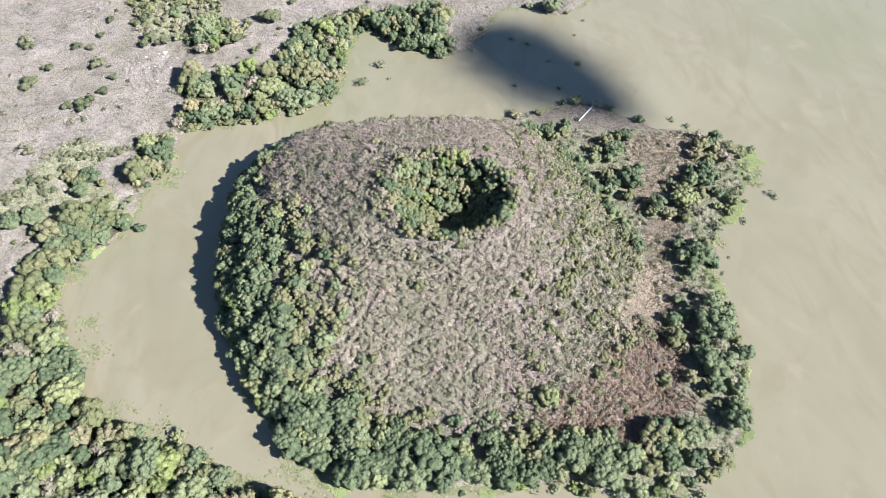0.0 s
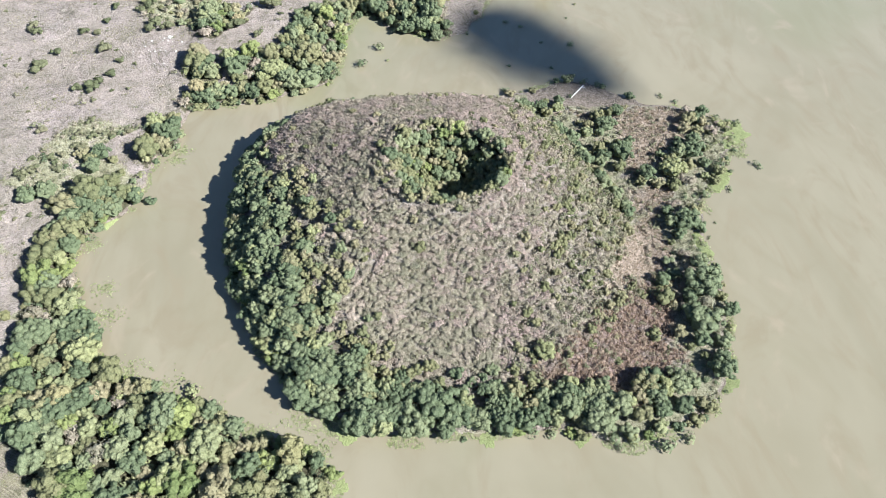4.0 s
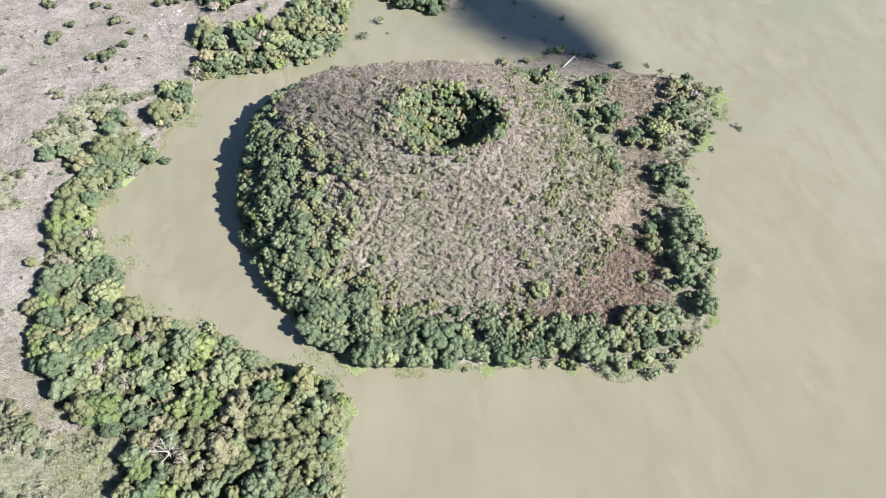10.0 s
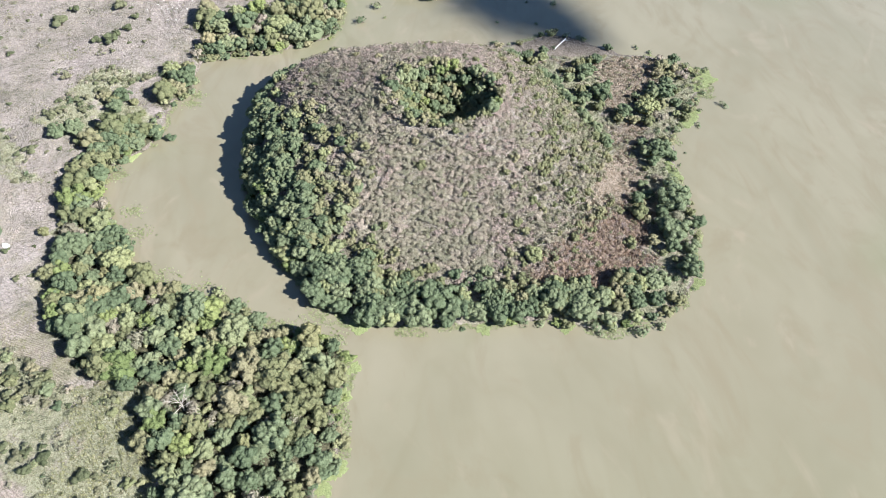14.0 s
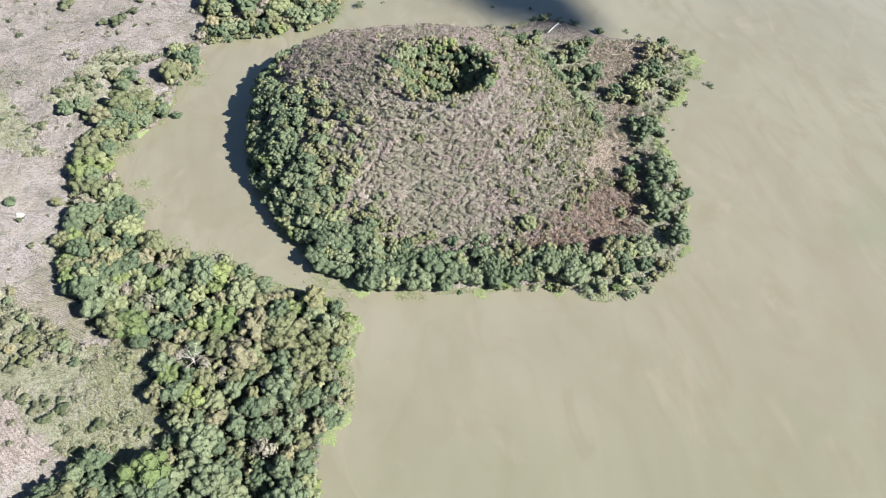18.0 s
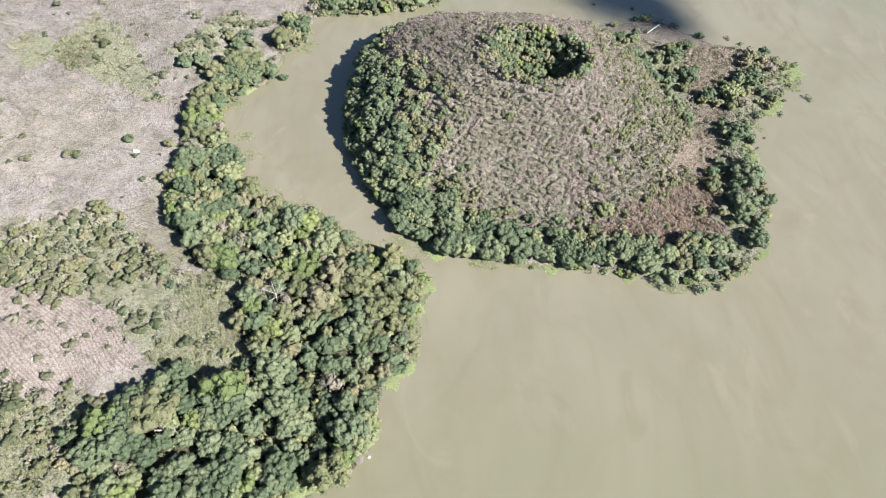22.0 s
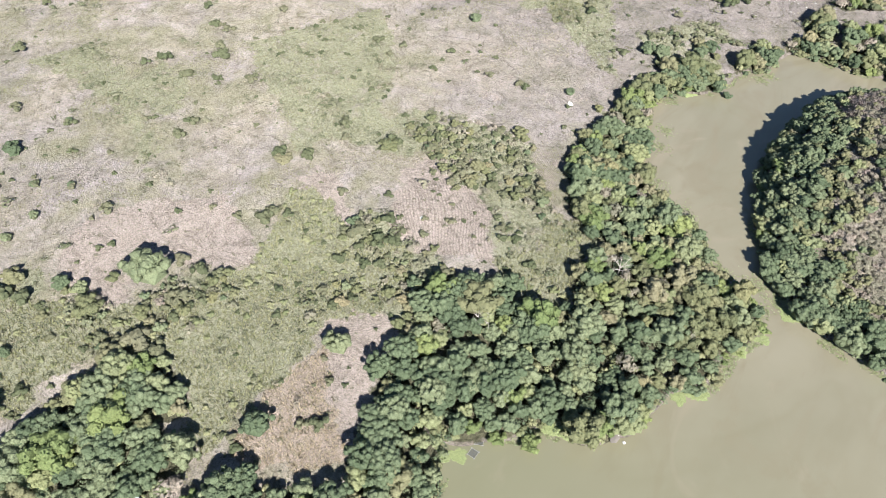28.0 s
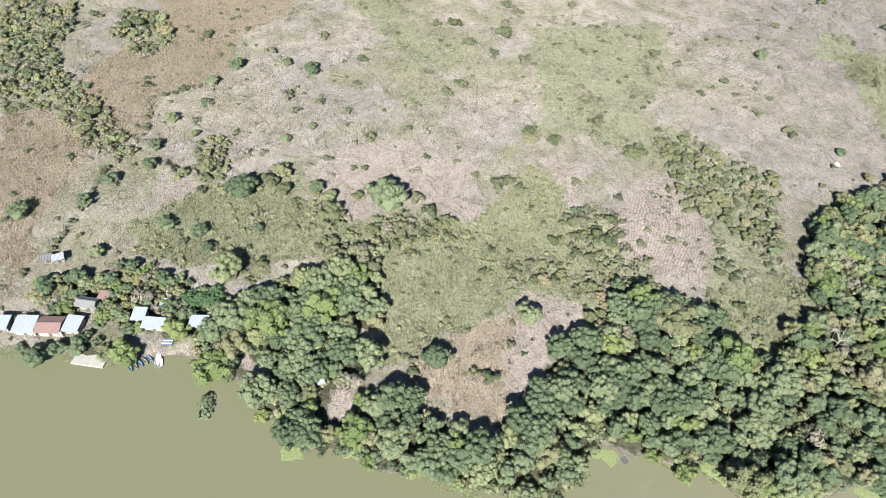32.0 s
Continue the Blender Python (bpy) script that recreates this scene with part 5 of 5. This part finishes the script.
# ---- houses ----
LIME_WALL = plain_material("limewashed_wall", (0.40, 0.37, 0.32), 0.8, 0.9, 0.7, bump=0.2)
BLOCK_WALL = plain_material("block_wall", (0.26, 0.24, 0.21), 0.75, 0.9, 0.7, bump=0.2)
DARK_WOOD = plain_material("dark_wood", (0.12, 0.08, 0.05), 0.7, 0.8, 2.0)
ZINC = plain_material("zinc_sheet", (0.36, 0.375, 0.39), 0.82, 0.45, 0.5)
ZINC_BLUE = plain_material("bluish_sheet", (0.36, 0.385, 0.415), 0.85, 0.45, 0.5)
ZINC_OLD = plain_material("weathered_sheet", (0.20, 0.19, 0.185), 0.7, 0.6, 0.6)
RUST_SHEET = plain_material("rusty_sheet", (0.26, 0.165, 0.145), 0.7, 0.7, 0.5)
CONCRETE = plain_material("concrete", (0.34, 0.32, 0.285), 0.75, 0.9, 0.5, bump=0.3)
WHITE_PAINT = plain_material("white_paint", (0.62, 0.61, 0.585), 0.85, 0.5, 1.0)
BLUE_PAINT = plain_material("blue_paint", (0.16, 0.22, 0.33), 0.8, 0.5, 1.0)
GREY_PAINT = plain_material("grey_paint", (0.28, 0.27, 0.25), 0.8, 0.6, 1.0)
GLASS_DARK = plain_material("dark_opening", (0.03, 0.03, 0.035), 0.8, 0.3, 1.0)
NET = plain_material("dark_net", (0.10, 0.10, 0.095), 0.7, 0.8, 6.0)


def box(x0, y0, z0, x1, y1, z1):
    v = [(x, y, z) for x in (x0, x1) for y in (y0, y1) for z in (z0, z1)]
    return np.array(v, float), [[0, 1, 3, 2], [4, 6, 7, 5], [0, 4, 5, 1], [2, 3, 7, 6], [0, 2, 6, 4], [1, 5, 7, 3]]


def piece(name, shapes, mat, parent, label=""):
    return part(name, mesh_of(name, *join(shapes), mat), parent, label)


def sheet(w, d, rise, x0=0.0, y0=0.0, z0=0.0, wave=0.035, pitch=0.32):
    """A corrugated roof sheet that climbs towards +y, with an upper and an under side."""
    n = int(w / pitch) * 2 + 1
    xs = np.linspace(-w / 2, w / 2, n)
    zs = np.where(np.arange(n) % 2, wave, -wave)
    top = [np.c_[xs + x0, np.full(n, y + y0), zs + z0 + rise * (y + d / 2) / d + lift] for lift in (0.03, 0.0) for y in (-d / 2, d / 2)]
    f = [[i, i + 1, n + i + 1, n + i] for i in range(n - 1)] + [[3 * n + i, 3 * n + i + 1, 2 * n + i + 1, 2 * n + i] for i in range(n - 1)]
    f += [[2 * n + i, 2 * n + i + 1, i + 1, i] for i in range(n - 1)] + [[n + i, n + i + 1, 3 * n + i + 1, 3 * n + i] for i in range(n - 1)]
    return np.concatenate(top), f


def house(x, y, turn, w, d, h, roof, wall, label, rise=0.7, gable=False, category="house"):
    """A one-room house: four walls, a door, two windows and a roof of corrugated sheets; its front looks along -y."""
    ob = tagged(new("house"), label, category, "lakeside houses")
    ob.matrix_basis = pose(x, y, ground_z(x, y) - 0.05, 0, 0, turn)
    t = 0.18
    a, b = w / 2 - 0.3, d / 2 - 0.3
    front = 0.9
    back = h if gable else h + rise * 0.9
    piece("wall", [box(-a, -b + front, -0.4, -0.5, -b + front + t, h), box(0.5, -b + front, -0.4, a, -b + front + t, h), box(-0.5, -b + front, 2.0, 0.5, -b + front + t, h)], wall, ob)
    piece("wall", [box(-a, b - t, -0.4, a, b, back)], wall, ob)
    for k in (-1, 1):
        x0, x1 = sorted((k * a, k * (a - t)))
        v, f = box(x0, -b + front + t, -0.4, x1, b - t, h)
        v[(v[:, 2] > 0) & (v[:, 1] > 0), 2] = back
        piece("wall", [(v, f)], wall, ob)
    door = piece("door", [box(-0.48, -b + front + 0.04, 0, 0.48, -b + front + 0.1, 1.98)], DARK_WOOD, ob, "dark wooden door")
    piece("handle", [box(0.34, -b + front, 0.95, 0.40, -b + front + 0.04, 1.1)], ZINC, door)
    for k in (-1, 1):
        cx = k * (a + 0.5) / 2
        win = piece("window", [box(cx - 0.4, -b + front - 0.02, 1.0, cx + 0.4, -b + front - 0.004, 1.8)], GLASS_DARK, ob)
        piece("sill", [box(cx - 0.48, -b + front - 0.1, 0.92, cx + 0.48, -b + front - 0.004, 1.0)], CONCRETE, win)
    for k in (-1, 1):
        piece("porch_post", [limb((k * a, -b + 0.1, -0.3), (k * a, -b + 0.1, h), 0.07, 0.07, 6)], DARK_WOOD, ob)
    if gable:
        piece("roof_sheet", [sheet(w, d / 2, rise, 0, -d / 4, h + 0.06)], roof, ob)
        v, f = sheet(w, d / 2, rise, 0, -d / 4, h + 0.06)
        v = v * np.array([-1, -1, 1])
        piece("roof_sheet", [(v, f)], roof, ob)
        piece("ridge_cap", [box(-w / 2, -0.14, h + rise + 0.08, w / 2, 0.14, h + rise + 0.14)], roof, ob)
    else:
        parts = max(2, round(w / 2.2))
        for k in range(parts):
            piece("roof_sheet", [sheet(w / parts + 0.06, d, rise, (k + 0.5) * w / parts - w / 2, 0, h + 0.1 + 0.012 * (k % 2))], roof, ob)
    return ob


HEADING = 70.0
house(-135.1, -157.5, HEADING, 5.6, 5.4, 2.1, ZINC, LIME_WALL, "white-roofed lakeside house of corrugated zinc", 0.6)
house(-132.9, -151.4, HEADING, 6.6, 5.6, 2.5, RUST_SHEET, LIME_WALL, "lakeside house with a rusty red corrugated roof", 0.9, True)
house(-131.4, -146.0, HEADING - 6, 4.4, 5.2, 2.1, ZINC, LIME_WALL, "white-roofed lakeside house of corrugated zinc", 0.5)
house(-137.5, -163.5, HEADING, 4.6, 4.6, 2.1, ZINC_BLUE, BLOCK_WALL, "small grey-roofed house at the end of a row", 0.5)
house(-136.4, -142.0, HEADING - 8, 5.6, 3.6, 2.5, ZINC_OLD, BLOCK_WALL, "house under a dark weathered sheet roof", 0.9, True)
house(-137.4, -137.6, HEADING - 8, 3.0, 2.8, 2.2, RUST_SHEET, BLOCK_WALL, "small shed with a rusty sheet roof", 0.4, category="shed")
house(-128.6, -129.4, HEADING, 3.6, 4.2, 2.1, ZINC_BLUE, LIME_WALL, "pale blue-grey roofed house among trees", 0.4)
house(-124.6, -126.2, HEADING - 4, 5.8, 3.6, 2.3, ZINC_BLUE, LIME_WALL, "pale blue-grey roofed house facing the beach", 0.4)
house(-121.7, -114.9, HEADING, 5.2, 3.6, 2.1, ZINC_BLUE, LIME_WALL, "low house with a bluish sheet roof among trees", 0.35)
house(-130.6, -122.9, HEADING, 2.0, 2.4, 2.2, ZINC, BLOCK_WALL, "tiny hut with a white sheet roof", 0.2, category="shed")
house(-122.1, -108.6, HEADING + 30, 2.4, 3.2, 2.2, ZINC_BLUE, BLOCK_WALL, "narrow bluish-roofed shed beside banana plants", 0.3, category="shed")
house(-155.5, -149.4, HEADING + 25, 3.2, 2.6, 2.2, ZINC, BLOCK_WALL, "field shed with a white sheet roof", 0.3, category="shed")
house(-156.6, -152.4, HEADING + 25, 3.0, 2.4, 2.0, ZINC_OLD, BLOCK_WALL, "field shed with a grey sheet roof", 0.3, category="shed")
house(-93.3, -89.0, HEADING + 15, 1.8, 2.0, 2.0, ZINC, BLOCK_WALL, "tiny hut with a white sheet roof", 0.2, category="shed")

# ---- shore things ----
slab = tagged(new("landing_slab"), "cracked pale concrete landing slab at the water", "landing slab")
slab.matrix_basis = pose(-121.1, -142.7, 0.25, 0, 0, HEADING - 8)
for k in range(4):
    for j in range(2):
        piece("slab_panel", [box(-4.3 + 2.15 * k + 0.02, -1.9 + 1.95 * j + 0.02, -0.5, -2.15 + 2.15 * k - 0.02, 0.05 + 1.95 * j - 0.02, 0.25 + 0.03 * ((k + j) % 2))], CONCRETE, slab)


def hull(length, beam, depth, name="boat"):
    """An open boat's hull: pointed ends, a rounded bottom, an inner and an outer skin."""
    n, m, v, f = 11, 7, [], []
    for skin, inset in ((0, 0.0), (1, 0.05)):
        for i in range(n):
            s = i / (n - 1) * 2 - 1
            half = max(0.02, beam / 2 * (1 - abs(s) ** 2.6) - inset)
            for j in range(m):
                a = math.pi * j / (m - 1)
                v.append((s * (length / 2 - inset), -math.cos(a) * half, depth * (1 - math.sin(a) ** 0.7) + inset * (j not in (0, m - 1)) + 0.12 * abs(s) ** 3))
    for skin in (0, 1):
        for i in range(n - 1):
            for j in range(m - 1):
                q = [skin * n * m + i * m + j, skin * n * m + (i + 1) * m + j, skin * n * m + (i + 1) * m + j + 1, skin * n * m + i * m + j + 1]
                f.append(q[::-1] if skin == 0 else q)
    for i in range(n - 1):
        for j in (0, m - 1):
            f.append([i * m + j, (i + 1) * m + j, n * m + (i + 1) * m + j, n * m + i * m + j])
    return np.array(v), f


def boat(x, y, turn, length, beam, mat, label):
    ob = tagged(new("boat"), label, "boat", "beached boats")
    ob.matrix_basis = pose(x, y, max(0.0, ground_z(x, y)) - 0.02, 0, 0, turn)
    piece("hull", [hull(length, beam, 0.45)], mat, ob)
    for k in (-0.25, 0.05, 0.3):
        half = beam / 2 * (1 - abs(2 * k) ** 2.6) - 0.05
        piece("thwart", [box(k * length - 0.11, -half, 0.32, k * length + 0.11, half, 0.36)], DARK_WOOD if mat is GREY_PAINT else mat, ob)
    return ob


for k, (x, y) in enumerate(((-115.4, -133.4), (-115.7, -132.2), (-116.0, -131.0), (-116.3, -129.8), (-116.8, -128.7))):
    boat(x, y, 20 + 4 * k, 2.9, 0.75, GREY_PAINT if k % 2 else BLUE_PAINT, "small grey-blue rowing boat drawn up in a row")
boat(-115.6, -126.6, 168, 4.8, 1.5, WHITE_PAINT, "white open boat half afloat at the beach")
boat(-114.3, -126.0, 172, 3.6, 1.1, WHITE_PAINT, "smaller white open boat beside a larger one")
rack = tagged(new("bench"), "blue and white slatted bench on the beach", "bench")
rack.matrix_basis = pose(-119.4, -123.7, ground_z(-119.4, -123.7), 0, 0, HEADING)
for k in range(5):
    piece("slat", [box(-1.3, -0.9 + 0.4 * k, 0.55, 1.3, -0.62 + 0.4 * k, 0.6)], WHITE_PAINT if k % 2 else BLUE_PAINT, rack)
for x in (-1.2, 1.2):
    for y in (-0.8, 0.8):
        piece("leg", [box(x - 0.05, y - 0.05, -0.1, x + 0.05, y + 0.05, 0.55)], DARK_WOOD, rack)


def fish_cage(x, y, turn):
    ob = tagged(new("fish_cage"), "square floating net cage with pale poles", "fish cage", "fish cages")
    ob.matrix_basis = pose(x, y, 0, 0, 0, turn)
    for k in range(4):
        v, f = limb((-1.15, -0.95, 0.12), (1.15, -0.95, 0.12), 0.05, 0.05, 6)
        a = math.radians(90 * k)
        piece("pole", [(v @ np.array([[math.cos(a), math.sin(a), 0], [-math.sin(a), math.cos(a), 0], [0, 0, 1]]), f)], GREY_PAINT, ob)
        px, py = 0.95 * math.cos(a + 0.785) * 1.414, 0.95 * math.sin(a + 0.785) * 1.414
        piece("float", [limb((px, py, -0.12), (px, py, 0.14), 0.12, 0.12, 8)], GREY_PAINT, ob)
    for k in range(9):
        piece("net_strand", [box(-0.9, -0.86 + 0.2 * k, 0.03, 0.9, -0.74 + 0.2 * k, 0.06)], NET, ob)
    return ob


fish_cage(-54.0, -24.4, 35)
fish_cage(-52.9, -27.6, 12)

ROCK = plain_material("pale_rock", (0.52, 0.50, 0.46), 0.7, 0.9, 1.5, bump=0.5)
ROCK_DARK = plain_material("dark_rock", (0.16, 0.14, 0.12), 0.7, 0.9, 1.5, bump=0.5)


def boulder(x, y, size, mat, label, seed, group="shore rocks"):
    g = np.random.default_rng(seed)
    v, f = ICO2
    v = v * (1 + 0.28 * wobble(v[:, 0] * 2 + seed, v[:, 1] * 2 + v[:, 2], 1.0))[:, None] * np.array([g.uniform(0.8, 1.3), g.uniform(0.8, 1.2), 0.65]) * size
    me = mesh_of("rock", v, f, mat)
    ob = tagged(new("rock", me), label, "rock", group)
    ob.matrix_basis = pose(x, y, max(0.0, ground_z(x, y)) + 0.15 * size, 0, 0, g.uniform(0, 360))


g = np.random.default_rng(61)
boulder(-33.2, -1.0, 1.3, ROCK_DARK, "dark boulder standing in the shallows", 1)
for k in range(11):
    boulder(-33.4 + g.normal() * 1.0, 0.6 + g.normal() * 0.9, g.uniform(0.15, 0.42), ROCK, "white rock at the foot of a dark boulder", 2 + k)
boulder(-100.8, 222.0, 0.9, ROCK, "large white rock in dry pasture", 40, "field rocks")
for k in range(26):
    boulder(-102 + g.normal() * 6, 214 + g.normal() * 5, g.uniform(0.15, 0.4), ROCK, "pale stone scattered in dry pasture", 41 + k, "field rocks")
for x, y in ((-121.4, 89.5), (-122.2, 90.0), (-112.6, 11.3), (-107.5, 117.5), (-104, 104), (-111, 112)):
    boulder(x, y, g.uniform(0.5, 0.9), ROCK, "white rock on open ground", int(90 + x % 7), "field rocks")

# a bleached trunk on the mud and a bare white tree in the wood
log = tagged(new("fallen_log"), "bleached forked trunk lying on wet mud", "log")
piece("trunk", [limb((51.1, 195.2, 0.5), (45.6, 187.4, 0.95), 0.34, 0.2, 7)], WHITE_PAINT, log)
piece("fork", [limb((50.6, 194.4, 0.55), (52.6, 192.9, 0.5), 0.2, 0.09, 6)], WHITE_PAINT, log)
piece("fork", [limb((49.0, 192.2, 0.65), (47.2, 193.0, 0.5), 0.16, 0.07, 6)], WHITE_PAINT, log)


def bare_tree(x, y, size, seed):
    g = np.random.default_rng(seed)
    ob = tagged(new("dead_tree"), "bare dead tree with bleached white limbs", "tree", "dead trees")
    ob.matrix_basis = pose(x, y, ground_z(x, y))
    piece("trunk", [limb((0, 0, -0.2), (0.2, 0.1, size * 0.9), 0.2, 0.12, 7)], BARK_PALE, ob)
    for k in range(8):
        a, z = k * 0.9 + g.uniform(-0.3, 0.3), size * g.uniform(0.45, 0.9)
        tip = np.array([math.cos(a) * size * g.uniform(0.6, 1.0), math.sin(a) * size * g.uniform(0.6, 1.0), z + size * g.uniform(0.5, 1.1)])
        shapes = [limb((0.15, 0.08, z), tip, 0.08, 0.025, 5)]
        for _ in range(9):
            k0 = g.uniform(0.4, 0.95)
            p = np.array([0.15, 0.08, z]) * (1 - k0) + tip * k0
            shapes.append(limb(p, p + g.normal(size=3) * size * 0.22 + np.array([0, 0, 0.3]), 0.035, 0.012, 4))
        piece("limb", shapes, BARK_PALE, ob)


bare_tree(-61.4, 36.9, 3.8, 1)
bare_tree(-74.7, -3.0, 3.0, 2)

# ---- banana plants ----
BANANA = leaf_material("banana_leaf", (0.0, (0.055, 0.10, 0.05)), (1.0, (0.10, 0.155, 0.075)))


def banana_leaf(length, width, bend):
    n, v, f = 7, [], []
    for i in range(n):
        s = i / (n - 1)
        x, z, w = length * s * (1 - 0.15 * bend * s), length * (0.55 * s - bend * s * s), width * math.sin(math.pi * min(1, 0.08 + 0.92 * s)) ** 0.6
        v += [(x, -w / 2, z - 0.06), (x, 0, z), (x, w / 2, z - 0.06)]
    for i in range(n - 1):
        for j in (0, 1):
            f.append([i * 3 + j, i * 3 + 3 + j, i * 3 + 4 + j, i * 3 + 1 + j])
    return np.array(v), f


LEAVES = [mesh_of("leaf", *banana_leaf(1.9, 0.5, b), BANANA) for b in (0.55, 0.75, 0.95)]
STEM = mesh_of("stem", *limb((0, 0, -0.1), (0, 0, 1.9), 0.14, 0.09, 7), plain_material("banana_stem", (0.22, 0.25, 0.12)))
g = np.random.default_rng(71)
for k in range(22):
    x, y = -128.8 + g.normal() * 1.6, -113.0 + g.uniform(-5, 5)
    ob = tagged(new("banana_plant"), "banana plant with broad arching green leaves", "banana plant", "banana plants")
    ob.matrix_basis = Matrix.LocRotScale((x, y, ground_z(x, y)), Euler((0, 0, g.uniform(0, 6))), (g.uniform(0.9, 1.3),) * 3)
    part("stem", STEM, ob)
    for j in range(8):
        leaf = part("leaf", LEAVES[j % 3], ob)
        leaf.matrix_basis = pose(0, 0, 1.8, 0, g.uniform(-15, 5), j * 137.5)

# ---- field fence ----
FENCE = [(-227, -94.8), (-221.6, -121.1), (-204, -122.2), (-192.1, -133.8), (-176.5, -142.4), (-156.3, -154.3)]
fence = tagged(new("fence"), "wire fence on rough wooden posts along a field", "fence")
POST = mesh_of("post", *limb((0, 0, -0.3), (0, 0, 1.3), 0.09, 0.07, 6), BARK)
for (x0, y0), (x1, y1) in zip(FENCE, FENCE[1:]):
    n = max(1, round(math.hypot(x1 - x0, y1 - y0) / 2.6))
    for k in range(n):
        x, y = x0 + (x1 - x0) * k / n, y0 + (y1 - y0) * k / n
        u, w = x0 + (x1 - x0) * (k + 1) / n, y0 + (y1 - y0) * (k + 1) / n
        part("post", POST, fence).matrix_basis = pose(x, y, ground_z(x, y))
        piece("wire", [limb((x, y, ground_z(x, y) + z), (u, w, ground_z(u, w) + z), 0.012, 0.012, 3) for z in (0.5, 0.85, 1.15)], ZINC_OLD, fence)
        if r.random() < 0.8:
            sow("field_bush" if r.random() < 0.6 else "shrub", x + r.uniform(-1, 1), y + r.uniform(-1, 1), r.uniform(0.7, 1.7), 0.9)

# ---- planting ----
def planted(kind, near=(-40.0, 40.0), most=260):
    """The plants of a kind: those by the strait as things of their own, the rest as one mesh."""
    k = KINDS[kind]
    places = sorted(k["places"], key=lambda p: (not p[5], (p[0] - near[0]) ** 2 + (p[1] - near[1]) ** 2))
    pick = np.random.default_rng(len(places))
    protos = []
    rest = {}
    most = 0 if kind == "low_weed" else most
    for n, (x, y, size, tall, sink, _) in enumerate(places):
        young = size < 2.1 and len(k["meshes"]) > k["grown"]
        v, turn = int(pick.integers(k["grown"], len(k["meshes"])) if young else pick.integers(k["grown"])), pick.uniform(0, 6.283)
        m = Matrix.LocRotScale((x, y, max(ground_z(x, y), -0.25) - sink), Euler((pick.uniform(-0.06, 0.06), pick.uniform(-0.06, 0.06), turn)), (size * pick.uniform(0.9, 1.12), size, size * tall))
        if n < most:
            ob = new(kind)
            ob.matrix_basis = m
            tagged(ob, k["label"], k["category"], k["group"])
            for name, me in k["meshes"][v]:
                part(name, me, ob)
        else:
            rest.setdefault(v, []).append((np.array(m), pick.random()))
    if not rest:
        return
    corners, loops, sizes, tones, slots, mats, k0 = [], [], [], [], [], [], 0
    for v, some in rest.items():
        for name, me in k["meshes"][v]:
            co = np.empty(len(me.vertices) * 3)
            me.vertices.foreach_get("co", co)
            co = np.c_[co.reshape(-1, 3), np.ones(len(me.vertices))]
            idx, tot = np.empty(len(me.loops), np.int32), np.empty(len(me.polygons), np.int32)
            me.loops.foreach_get("vertex_index", idx)
            me.polygons.foreach_get("loop_total", tot)
            if me.materials[0] not in mats:
                mats.append(me.materials[0])
            for m, tone in some:
                corners.append((co @ m.T)[:, :3])
                loops.append(idx + k0)
                sizes.append(tot)
                slots.append(np.full(len(tot), mats.index(me.materials[0]), np.int32))
                tones.append(np.full(len(co), tone))
                k0 += len(co)
    corners, loops, sizes, slots = np.concatenate(corners), np.concatenate(loops), np.concatenate(sizes), np.concatenate(slots)
    me = bpy.data.meshes.new(kind + "_mass")
    me.vertices.add(len(corners))
    me.vertices.foreach_set("co", corners.ravel().astype(np.float32))
    me.loops.add(len(loops))
    me.loops.foreach_set("vertex_index", loops)
    me.polygons.add(len(sizes))
    me.polygons.foreach_set("loop_start", np.r_[0, np.cumsum(sizes)[:-1]].astype(np.int32))
    me.polygons.foreach_set("material_index", slots)
    for m in mats:
        me.materials.append(m)
    me.update(calc_edges=True)
    attach(me, "tone", np.concatenate(tones))
    tagged(new(kind + "_mass", me), k["label"].replace("tree", "trees").replace("bush", "bushes").replace("shrub ", "shrubs "), k["category"], kind="stuff")


for kind in KINDS:
    planted(kind)
